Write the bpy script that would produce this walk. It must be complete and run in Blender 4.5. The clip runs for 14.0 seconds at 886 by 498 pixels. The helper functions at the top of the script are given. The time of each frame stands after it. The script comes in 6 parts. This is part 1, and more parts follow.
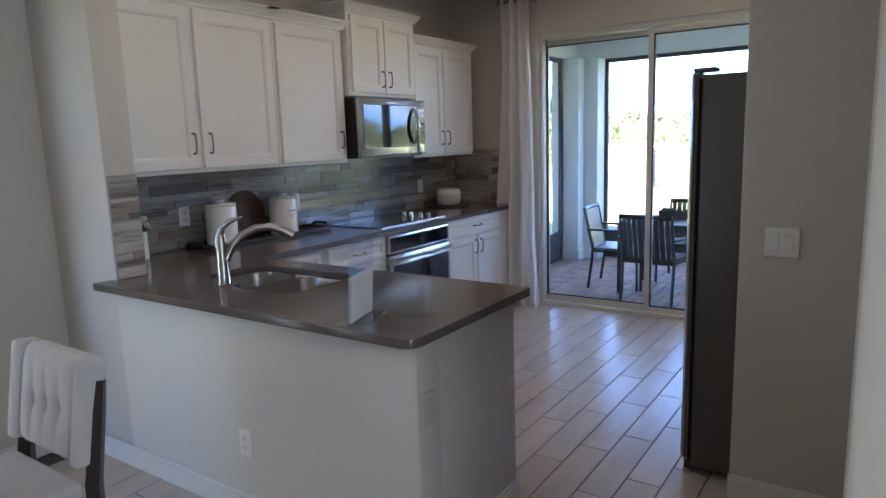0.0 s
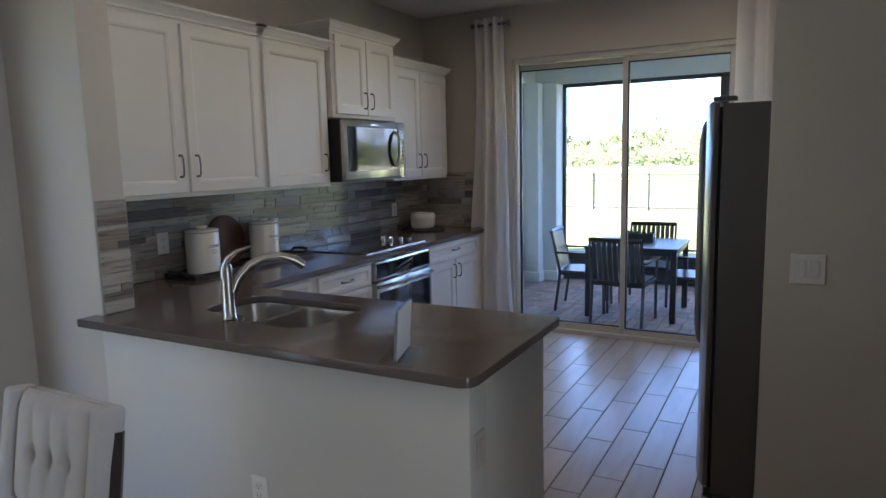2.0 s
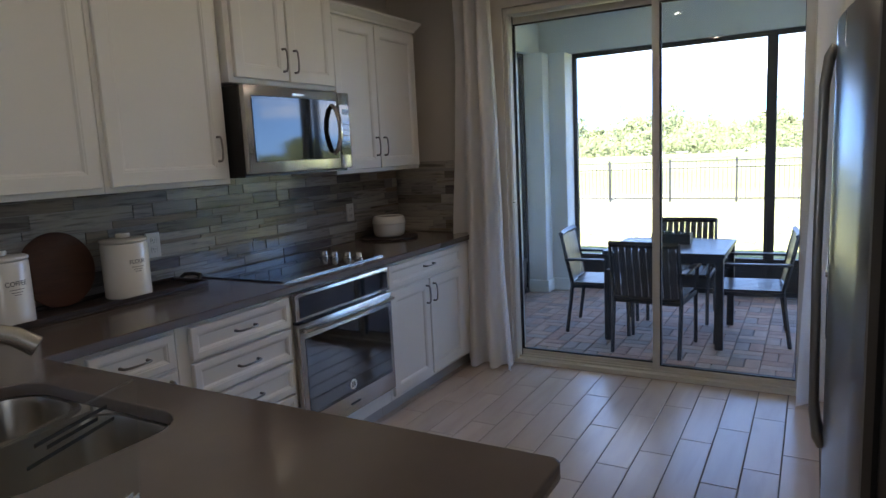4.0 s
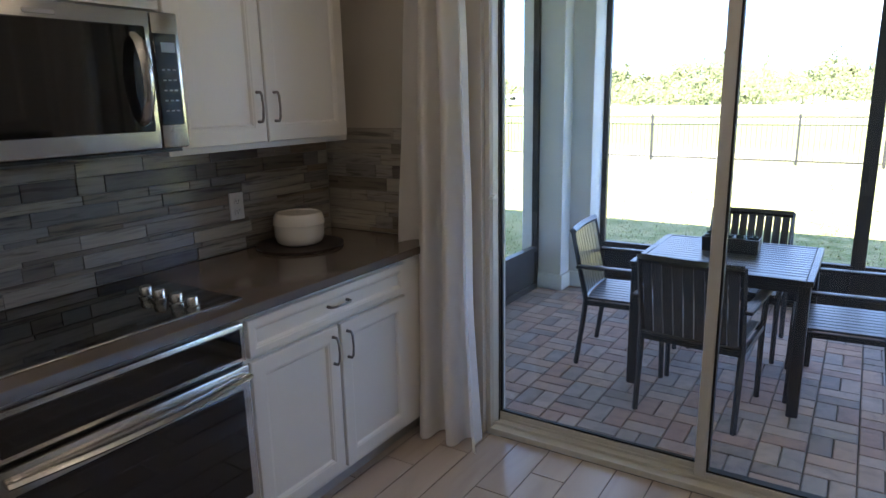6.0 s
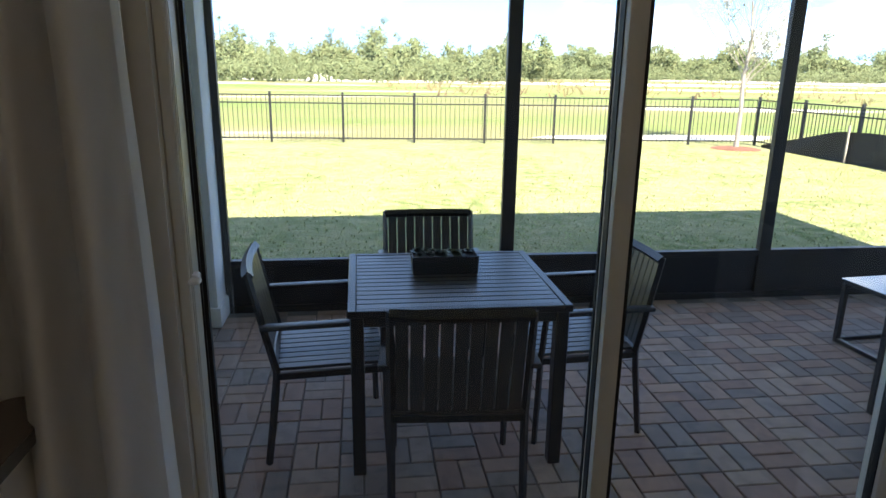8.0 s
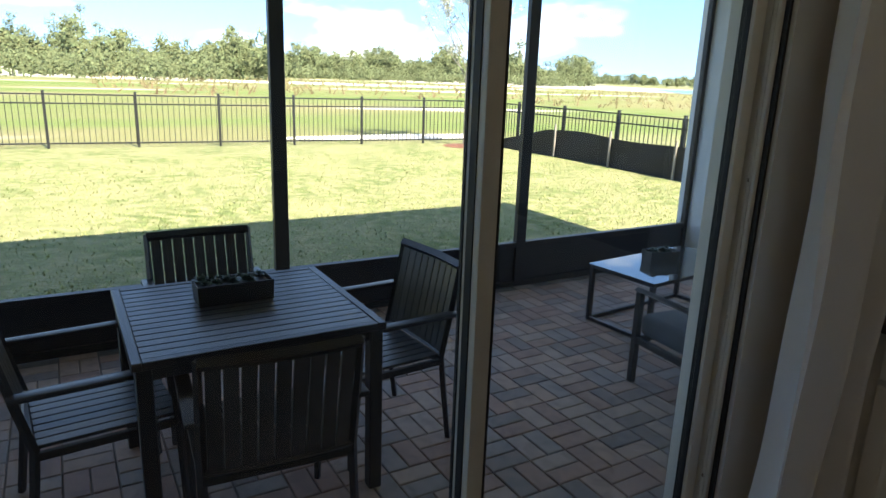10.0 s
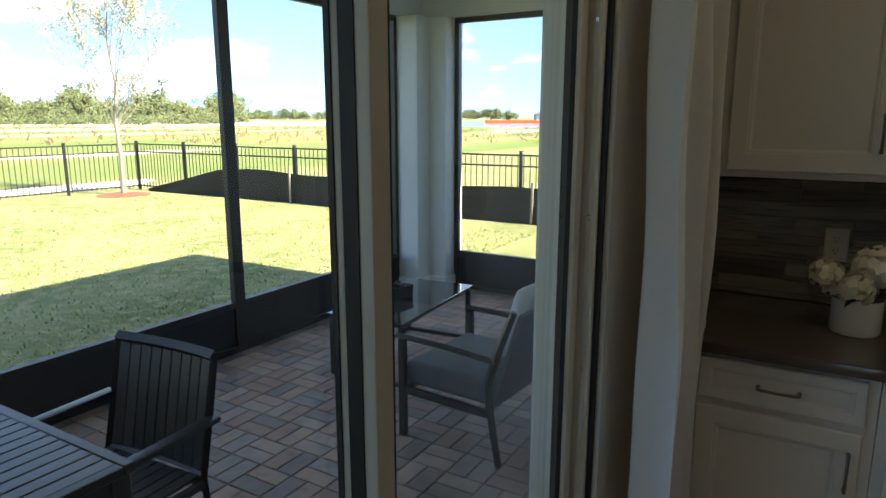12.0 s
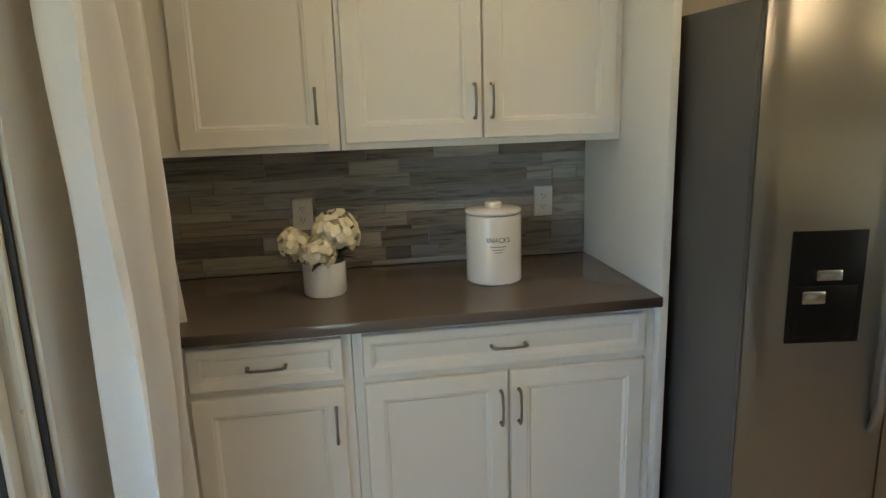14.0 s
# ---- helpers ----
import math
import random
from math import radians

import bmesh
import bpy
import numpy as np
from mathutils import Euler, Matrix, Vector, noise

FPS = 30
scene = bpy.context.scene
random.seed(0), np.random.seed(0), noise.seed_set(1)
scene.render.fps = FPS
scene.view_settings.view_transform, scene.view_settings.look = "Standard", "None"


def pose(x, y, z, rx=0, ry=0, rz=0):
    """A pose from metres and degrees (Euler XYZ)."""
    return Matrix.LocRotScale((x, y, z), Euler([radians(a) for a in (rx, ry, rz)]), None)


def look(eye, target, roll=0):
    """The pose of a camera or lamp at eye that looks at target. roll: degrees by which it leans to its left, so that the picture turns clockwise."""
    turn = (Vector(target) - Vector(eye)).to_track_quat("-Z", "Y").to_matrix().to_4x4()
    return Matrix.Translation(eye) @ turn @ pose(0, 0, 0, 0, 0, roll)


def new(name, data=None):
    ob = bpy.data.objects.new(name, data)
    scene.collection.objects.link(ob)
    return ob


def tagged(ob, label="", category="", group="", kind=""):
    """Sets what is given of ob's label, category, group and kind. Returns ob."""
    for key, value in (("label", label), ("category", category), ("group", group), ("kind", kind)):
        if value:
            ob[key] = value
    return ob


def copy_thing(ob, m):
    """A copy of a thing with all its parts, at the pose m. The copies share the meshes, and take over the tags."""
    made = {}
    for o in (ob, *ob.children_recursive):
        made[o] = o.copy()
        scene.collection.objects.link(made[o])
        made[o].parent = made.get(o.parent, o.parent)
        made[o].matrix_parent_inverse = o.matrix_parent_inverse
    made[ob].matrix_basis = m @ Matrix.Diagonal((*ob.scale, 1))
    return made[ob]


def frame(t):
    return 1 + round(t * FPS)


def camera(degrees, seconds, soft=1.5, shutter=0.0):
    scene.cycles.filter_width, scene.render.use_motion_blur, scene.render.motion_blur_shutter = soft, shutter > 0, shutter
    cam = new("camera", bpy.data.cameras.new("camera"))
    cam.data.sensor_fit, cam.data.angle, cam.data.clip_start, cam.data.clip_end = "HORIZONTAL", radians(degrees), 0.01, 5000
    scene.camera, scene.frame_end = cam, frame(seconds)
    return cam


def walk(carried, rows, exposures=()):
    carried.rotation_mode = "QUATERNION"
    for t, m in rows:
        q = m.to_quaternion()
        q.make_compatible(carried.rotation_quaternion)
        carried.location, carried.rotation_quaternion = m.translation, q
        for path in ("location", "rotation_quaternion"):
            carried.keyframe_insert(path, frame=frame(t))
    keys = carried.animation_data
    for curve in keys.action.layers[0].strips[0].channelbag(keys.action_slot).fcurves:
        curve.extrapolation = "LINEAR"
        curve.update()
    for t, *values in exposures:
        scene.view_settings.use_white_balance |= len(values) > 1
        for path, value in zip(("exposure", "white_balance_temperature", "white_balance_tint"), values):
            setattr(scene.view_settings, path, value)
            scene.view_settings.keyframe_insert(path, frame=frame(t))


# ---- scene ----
cam = camera(68.1, 14.0)
PATH = [
    (0, (0.745, 0.277, 1.512), (-0.365, 1.907, 1.181), -1.8),
    (0.5, (0.57, 0.13, 1.526), (-0.524, 1.768, 1.176), -2.2),
    (1, (0.494, -0.021, 1.535), (-0.549, 1.648, 1.179), -2.2),
    (1.5, (0.45, -0.032, 1.536), (-0.527, 1.678, 1.19), -1.4),
    (2, (0.374, 0.182, 1.538), (-0.565, 1.926, 1.264), -1.3),
    (2.5, (0.259, 0.467, 1.518), (-0.671, 2.22, 1.267), -0.7),
    (2.7, (0.183, 0.615, 1.504), (-0.717, 2.382, 1.243), -0.9),
    (4.8, (-0.096, 2.232, 1.459), (-1.182, 3.871, 1.093), -3.8),
    (5, (-0.125, 2.426, 1.523), (-1.26, 4.022, 1.115), -3.1),
    (5.5, (-0.242, 2.786, 1.523), (-1.44, 4.323, 1.071), -2.3),
    (6, (-0.442, 3.138, 1.546), (-1.5, 4.774, 1.093), -1.2),
    (6.5, (-0.643, 3.515, 1.508), (-1.383, 5.314, 1.046), -0.0),
    (7, (-0.912, 3.851, 1.546), (-1.551, 5.682, 1.056), -0.6),
    (7.5, (-1.241, 4.09, 1.544), (-1.467, 6.01, 1.034), 0.3),
    (8, (-1.448, 4.289, 1.538), (-1.2, 6.202, 1.011), 0.8),
    (8.2, (-1.519, 4.35, 1.546), (-1.122, 6.238, 1.019), 0.9),
    (10.3, (-1.639, 4.612, 1.562), (-0.526, 6.203, 1.084), 2.1),
    (10.5, (-1.595, 4.684, 1.558), (-0.382, 6.212, 1.121), 1.9),
    (11, (-1.548, 4.873, 1.555), (-0.198, 6.298, 1.173), 1.4),
    (11.5, (-1.598, 5.049, 1.58), (-0.06, 6.278, 1.225), 0.1),
    (12, (-1.588, 5.124, 1.56), (0.095, 6.131, 1.165), 0.0),
    (12.5, (-1.522, 5.065, 1.53), (0.33, 5.701, 1.126), 0.8),
    (13, (-1.492, 5.043, 1.522), (0.436, 5.392, 1.119), 0.6),
    (13.5, (-1.455, 5.016, 1.513), (0.498, 5.083, 1.085), -0.8),
    (14, (-1.395, 4.98, 1.517), (0.53, 4.666, 1.075), -1.8),
]
EXPOSURES = [(0, 4.42, 5750, 17), (1.5, 4.15, 5800, 17), (2.6, 3.85, 5900, 15), (4.8, 3.75, 6250, 16), (5.5, 3.85, 6350, 15), (6.2, 4.0, 6450, 14), (7, 3.3, 6700, 11), (8, 2.7, 6750, 9), (10.3, 2.35, 6900, 6), (11.5, 2.4, 7000, 4), (12.2, 2.75, 7600, 4), (13, 3.6, 8800, 2), (14, 4.65, 8500, 4)]
DOWN_W, SKY_W, HALL_FILL = 0.04, 0.55, 1.7     # watts of the downlights, the west window's daylight and the added hall fill
walk(cam, [(t, look(eye, target, roll)) for t, eye, target, roll in PATH], EXPOSURES)

# ---- world, sun, exposure ----
SUN_EL, SUN_AZ = 47.0, -8.0          # the sun stands behind the house
world = bpy.data.worlds.new("sky_world")
scene.world = world
world.use_nodes = True
wn, wl = world.node_tree.nodes, world.node_tree.links
for n in list(wn):
    wn.remove(n)
w_out, w_bg = wn.new("ShaderNodeOutputWorld"), wn.new("ShaderNodeBackground")
w_sky = wn.new("ShaderNodeTexSky")
w_sky.sky_type, w_sky.sun_disc = "NISHITA", False
w_sky.sun_elevation, w_sky.sun_rotation = radians(SUN_EL), radians(180 + SUN_AZ)
w_sky.air_density, w_sky.dust_density, w_sky.ozone_density = 0.75, 0.0, 2.0
w_co = wn.new("ShaderNodeTexCoord")
w_map = wn.new("ShaderNodeMapping")
w_map.inputs["Scale"].default_value = (1.6, 1.6, 5.0)
w_no = wn.new("ShaderNodeTexNoise")
w_no.inputs["Scale"].default_value, w_no.inputs["Detail"].default_value = 2.3, 9
w_no.inputs["Roughness"].default_value = 0.6
w_ramp = wn.new("ShaderNodeValToRGB")
w_ramp.color_ramp.elements[0].position, w_ramp.color_ramp.elements[1].position = 0.52, 0.68
w_mix = wn.new("ShaderNodeMix")
w_mix.data_type = "RGBA"
w_mix.inputs["B"].default_value = (4.6, 4.75, 4.9, 1)
wl.new(w_co.outputs["Generated"], w_map.inputs["Vector"])
wl.new(w_map.outputs["Vector"], w_no.inputs["Vector"])
wl.new(w_no.outputs["Fac"], w_ramp.inputs["Fac"])
wl.new(w_ramp.outputs["Color"], w_mix.inputs["Factor"])
w_hs = wn.new("ShaderNodeHueSaturation")
w_hs.inputs["Saturation"].default_value = 1.1
w_up, w_nm = wn.new("ShaderNodeVectorMath"), wn.new("ShaderNodeVectorMath")
w_up.operation, w_up.inputs[1].default_value, w_nm.operation = "ADD", (0, 0, 0.17), "NORMALIZE"
wl.new(w_co.outputs["Generated"], w_up.inputs[0])
wl.new(w_up.outputs[0], w_nm.inputs[0])
wl.new(w_nm.outputs[0], w_sky.inputs["Vector"])
wl.new(w_sky.outputs["Color"], w_hs.inputs["Color"])
wl.new(w_hs.outputs["Color"], w_mix.inputs["A"])
wl.new(w_mix.outputs["Result"], w_bg.inputs["Color"])
wl.new(w_bg.outputs["Background"], w_out.inputs["Surface"])
w_bg.inputs["Strength"].default_value = 0.115

sun = new("sun", bpy.data.lights.new("sun", "SUN"))
sun.data.energy, sun.data.angle, sun.data.color = 4.2, radians(0.6), (1.0, 0.95, 0.86)
s_dir = Vector((math.sin(radians(SUN_AZ)) * math.cos(radians(SUN_EL)), math.cos(radians(SUN_AZ)) * math.cos(radians(SUN_EL)), -math.sin(radians(SUN_EL))))
sun.matrix_world = look(Vector((0, -20, 30)), Vector((0, -20, 30)) + s_dir)


# ---- building helpers ----
def thing(name, at=(0, 0, 0), label="", category="", group="", kind=""):
    ob = new(name)
    ob.empty_display_size = 0.1
    ob.location = at
    return tagged(ob, label, category, group, kind)


def base_of(ob):
    v = Vector((0, 0, 0))
    while ob is not None:
        v += ob.location
        ob = ob.parent
    return v


def finish(bm, name, material, smooth=40):
    me = bpy.data.meshes.new(name)
    bmesh.ops.recalc_face_normals(bm, faces=bm.faces)
    bm.to_mesh(me)
    bm.free()
    if material:
        me.materials.append(material)
    if smooth:
        me.polygons.foreach_set("use_smooth", [True] * len(me.polygons))
        me.set_sharp_from_angle(angle=radians(smooth))
    return me


def part(name, bm, material, parent=None, label="", local=False, smooth=40):
    """One mesh under a thing; coordinates are the world's unless local."""
    if parent is not None and not local:
        bm.transform(Matrix.Translation(-base_of(parent)))
    ob = new(name, finish(bm, name, material, smooth))
    ob.parent = parent
    return tagged(ob, label)


def solid(name, bm, material, label="", category="", kind="", smooth=40, group=""):
    return tagged(new(name, finish(bm, name, material, smooth)), label, category, group, kind)


def box(bm, a, b, bevel=0.0, seg=1):
    x0, y0, z0 = (min(p, q) for p, q in zip(a, b))
    x1, y1, z1 = (max(p, q) for p, q in zip(a, b))
    vs = [bm.verts.new(p) for p in ((x0, y0, z0), (x1, y0, z0), (x1, y1, z0), (x0, y1, z0), (x0, y0, z1), (x1, y0, z1), (x1, y1, z1), (x0, y1, z1))]
    fs = [bm.faces.new([vs[i] for i in f]) for f in ((3, 2, 1, 0), (4, 5, 6, 7), (0, 1, 5, 4), (1, 2, 6, 5), (2, 3, 7, 6), (3, 0, 4, 7))]
    if bevel > 0:
        es = list({e for f in fs for e in f.edges})
        bmesh.ops.bevel(bm, geom=es, offset=bevel, segments=seg, affect="EDGES", profile=0.5)
    return bm


def bx(a, b, bevel=0.0, seg=1):
    return box(bmesh.new(), a, b, bevel, seg)


def lathe(bm, profile, c=(0, 0, 0), seg=28):
    rings = []
    for r, z in profile:
        if r < 1e-5:
            rings.append([bm.verts.new((c[0], c[1], c[2] + z))])
        else:
            rings.append([bm.verts.new((c[0] + r * math.cos(2 * math.pi * i / seg), c[1] + r * math.sin(2 * math.pi * i / seg), c[2] + z)) for i in range(seg)])
    for p, q in zip(rings, rings[1:]):
        for i in range(seg):
            j = (i + 1) % seg
            f = [p[0] if len(p) == 1 else p[i], p[0] if len(p) == 1 else p[j], q[0] if len(q) == 1 else q[j], q[0] if len(q) == 1 else q[i]]
            f = list(dict.fromkeys(f))
            if len(f) > 2:
                bm.faces.new(f)
    return bm


def tube(bm, pts, r, seg=8, flat=1.0, cap=True):
    """A sweep along pts; r is one radius or one a point; flat squashes its second axis."""
    pts = [Vector(p) for p in pts]
    rs = r if isinstance(r, (list, tuple)) else [r] * len(pts)
    rings, up = [], None
    for i, p in enumerate(pts):
        d = (pts[min(i + 1, len(pts) - 1)] - pts[max(i - 1, 0)]).normalized()
        if up is None:
            up = Vector((0, 0, 1)) if abs(d.z) < 0.9 else Vector((1, 0, 0))
        s = d.cross(up).normalized()
        up = s.cross(d).normalized()
        rings.append([bm.verts.new(p + rs[i] * (math.cos(a) * s + math.sin(a) * flat * up)) for a in (2 * math.pi * k / seg for k in range(seg))])
    for p, q in zip(rings, rings[1:]):
        for i in range(seg):
            bm.faces.new((p[i], p[(i + 1) % seg], q[(i + 1) % seg], q[i]))
    if cap:
        bm.faces.new(rings[0][::-1])
        bm.faces.new(rings[-1])
    return bm


def rings_panel(bm, u0, u1, v0, v1, rings, at):
    """Nested rectangles: rings of (inset, depth); at(u, v, d) gives the place."""
    loops = []
    for ins, d in rings:
        loops.append([bm.verts.new(at(u, v, d)) for u, v in ((u0 + ins, v0 + ins), (u1 - ins, v0 + ins), (u1 - ins, v1 - ins), (u0 + ins, v1 - ins))])
    for p, q in zip(loops, loops[1:]):
        for i in range(4):
            bm.faces.new((p[i], p[(i + 1) % 4], q[(i + 1) % 4], q[i]))
    bm.faces.new(loops[0][::-1])
    bm.faces.new(loops[-1])
    return bm


def flat_shape(name, outlines, z0, z1, material, bevel=0.004):
    """A slab from closed outlines (the first outer, the rest holes)."""
    cu = bpy.data.curves.new(name, "CURVE")
    cu.dimensions, cu.fill_mode = "2D", "BOTH"
    for pts in outlines:
        sp = cu.splines.new("POLY")
        sp.points.add(len(pts) - 1)
        for p, (x, y) in zip(sp.points, pts):
            p.co = (x, y, 0, 1)
        sp.use_cyclic_u = True
    cu.extrude, cu.bevel_depth, cu.bevel_resolution = (z1 - z0) / 2 - bevel, bevel, 2
    cu.offset = -bevel
    tmp = new("outline", cu)
    me = bpy.data.meshes.new_from_object(tmp.evaluated_get(bpy.context.evaluated_depsgraph_get()))
    bpy.data.objects.remove(tmp)
    me.transform(Matrix.Translation((0, 0, (z0 + z1) / 2)))
    me.materials.clear()
    me.materials.append(material)
    ob = new(name, me)
    return ob


def arc(cx, cy, r, a0, a1, n=6):
    return [(cx + r * math.cos(radians(a0 + (a1 - a0) * i / n)), cy + r * math.sin(radians(a0 + (a1 - a0) * i / n))) for i in range(n + 1)]


def rrect(x0, x1, y0, y1, r):
    return arc(x1 - r, y0 + r, r, -90, 0) + arc(x1 - r, y1 - r, r, 0, 90) + arc(x0 + r, y1 - r, r, 90, 180) + arc(x0 + r, y0 + r, r, 180, 270)


# ---- materials ----
def mat(name, col, rough=0.5, metal=0.0, var=0.08, scale=3.0, fine=80.0, bump=0.05, stretch=(1, 1, 1), per="", hue=0.0, rvar=0.08, coat=0.0, spread=0.0, sheen=0.0, trans=0.0, spec=0.5):
    """A surface with colour wander at two scales, uneven gloss and a fine relief."""
    m = bpy.data.materials.new(name)
    m.use_nodes = True
    nt = m.node_tree
    b = nt.nodes["Principled BSDF"]
    co = nt.nodes.new("ShaderNodeTexCoord")
    mp = nt.nodes.new("ShaderNodeMapping")
    mp.inputs["Scale"].default_value = stretch
    nt.links.new(co.outputs["Object"], mp.inputs["Vector"])
    vec = mp.outputs["Vector"]
    rnd = None
    if per:
        src = nt.nodes.new("ShaderNodeObjectInfo" if per == "object" else "ShaderNodeNewGeometry")
        rnd = src.outputs["Random" if per == "object" else "Random Per Island"]
        sc = nt.nodes.new("ShaderNodeMath")
        sc.operation = "MULTIPLY"
        sc.inputs[1].default_value = 53.0
        nt.links.new(rnd, sc.inputs[0])
        ad = nt.nodes.new("ShaderNodeVectorMath")
        ad.operation = "ADD"
        nt.links.new(vec, ad.inputs[0])
        nt.links.new(sc.outputs[0], ad.inputs[1])
        vec = ad.outputs[0]

    def noise_tex(s, detail):
        n = nt.nodes.new("ShaderNodeTexNoise")
        n.inputs["Scale"].default_value, n.inputs["Detail"].default_value = s, detail
        nt.links.new(vec, n.inputs["Vector"])
        return n

    n1, n2 = noise_tex(scale, 4), noise_tex(fine, 3)
    add = nt.nodes.new("ShaderNodeMath")
    add.operation = "MULTIPLY_ADD"
    add.inputs[1].default_value = 0.35
    nt.links.new(n2.outputs["Fac"], add.inputs[0])
    nt.links.new(n1.outputs["Fac"], add.inputs[2])
    mr = nt.nodes.new("ShaderNodeMapRange")
    mr.inputs["From Min"].default_value, mr.inputs["From Max"].default_value = 0.35, 1.0
    mr.inputs["To Min"].default_value, mr.inputs["To Max"].default_value = 1 - var, 1 + var
    nt.links.new(add.outputs[0], mr.inputs["Value"])
    val = mr.outputs["Result"]
    hs = nt.nodes.new("ShaderNodeHueSaturation")
    hs.inputs["Color"].default_value = (*col, 1)
    if rnd is not None:
        m2 = nt.nodes.new("ShaderNodeMapRange")
        m2.inputs["To Min"].default_value, m2.inputs["To Max"].default_value = 1 - spread, 1 + spread
        nt.links.new(rnd, m2.inputs["Value"])
        mu = nt.nodes.new("ShaderNodeMath")
        mu.operation = "MULTIPLY"
        nt.links.new(val, mu.inputs[0])
        nt.links.new(m2.outputs["Result"], mu.inputs[1])
        val = mu.outputs[0]
        if hue:
            m3 = nt.nodes.new("ShaderNodeMapRange")
            m3.inputs["To Min"].default_value, m3.inputs["To Max"].default_value = 0.5 - hue, 0.5 + hue
            m4 = nt.nodes.new("ShaderNodeMath")
            m4.operation = "MULTIPLY"
            m4.inputs[1].default_value = 7.31
            m5 = nt.nodes.new("ShaderNodeMath")
            m5.operation = "FRACT"
            nt.links.new(rnd, m4.inputs[0])
            nt.links.new(m4.outputs[0], m5.inputs[0])
            nt.links.new(m5.outputs[0], m3.inputs["Value"])
            nt.links.new(m3.outputs["Result"], hs.inputs["Hue"])
    nt.links.new(val, hs.inputs["Value"])
    nt.links.new(hs.outputs["Color"], b.inputs["Base Color"])
    rr = nt.nodes.new("ShaderNodeMapRange")
    rr.inputs["To Min"].default_value, rr.inputs["To Max"].default_value = max(0.02, rough - rvar), min(1, rough + rvar)
    nt.links.new(n1.outputs["Fac"], rr.inputs["Value"])
    nt.links.new(rr.outputs["Result"], b.inputs["Roughness"])
    b.inputs["Metallic"].default_value = metal
    b.inputs["Coat Weight"].default_value = coat
    b.inputs["Sheen Weight"].default_value = sheen
    b.inputs["Specular IOR Level"].default_value = spec
    if trans:
        b.inputs["Subsurface Weight"].default_value = 0
    if bump:
        bp = nt.nodes.new("ShaderNodeBump")
        bp.inputs["Strength"].default_value, bp.inputs["Distance"].default_value = bump, 0.004
        nt.links.new(n2.outputs["Fac"], bp.inputs["Height"])
        nt.links.new(bp.outputs["Normal"], b.inputs["Normal"])
    return m


def ramp_node(nt, stops, mode="LINEAR"):
    r = nt.nodes.new("ShaderNodeValToRGB")
    r.color_ramp.interpolation = mode
    while len(r.color_ramp.elements) < len(stops):
        r.color_ramp.elements.new(0.5)
    for e, (p, c) in zip(r.color_ramp.elements, stops):
        e.position, e.color = p, (*c, 1)
    return r


def tile_mat(name, stops, veins, rough, per="object", stretch=(1, 1, 1), bump=0.03, mode="CONSTANT"):
    """Pieces that each take a tone of their own, with long streaks along them."""
    m = bpy.data.materials.new(name)
    m.use_nodes = True
    nt = m.node_tree
    b = nt.nodes["Principled BSDF"]
    src = nt.nodes.new("ShaderNodeObjectInfo" if per == "object" else "ShaderNodeNewGeometry")
    rnd = src.outputs["Random" if per == "object" else "Random Per Island"]
    base = ramp_node(nt, stops, mode)
    nt.links.new(rnd, base.inputs["Fac"])
    co, mp = nt.nodes.new("ShaderNodeTexCoord"), nt.nodes.new("ShaderNodeMapping")
    mp.inputs["Scale"].default_value = stretch
    nt.links.new(co.outputs["Object"], mp.inputs["Vector"])
    sc = nt.nodes.new("ShaderNodeMath")
    sc.operation, sc.inputs[1].default_value = "MULTIPLY", 91.0
    nt.links.new(rnd, sc.inputs[0])
    ad = nt.nodes.new("ShaderNodeVectorMath")
    nt.links.new(mp.outputs["Vector"], ad.inputs[0])
    nt.links.new(sc.outputs[0], ad.inputs[1])
    n = nt.nodes.new("ShaderNodeTexNoise")
    n.inputs["Scale"].default_value, n.inputs["Detail"].default_value, n.inputs["Distortion"].default_value = 1.0, 5, 0.6
    nt.links.new(ad.outputs[0], n.inputs["Vector"])
    vr = ramp_node(nt, veins)
    nt.links.new(n.outputs["Fac"], vr.inputs["Fac"])
    mx = nt.nodes.new("ShaderNodeMix")
    mx.data_type, mx.blend_type = "RGBA", "MULTIPLY"
    mx.inputs["Factor"].default_value = 1.0
    nt.links.new(base.outputs["Color"], mx.inputs["A"])
    nt.links.new(vr.outputs["Color"], mx.inputs["B"])
    nt.links.new(mx.outputs["Result"], b.inputs["Base Color"])
    rr = nt.nodes.new("ShaderNodeMapRange")
    rr.inputs["To Min"].default_value, rr.inputs["To Max"].default_value = rough[0], rough[1]
    nt.links.new(n.outputs["Fac"], rr.inputs["Value"])
    nt.links.new(rr.outputs["Result"], b.inputs["Roughness"])
    bp = nt.nodes.new("ShaderNodeBump")
    bp.inputs["Strength"].default_value, bp.inputs["Distance"].default_value = bump, 0.003
    nt.links.new(n.outputs["Fac"], bp.inputs["Height"])
    nt.links.new(bp.outputs["Normal"], b.inputs["Normal"])
    return m


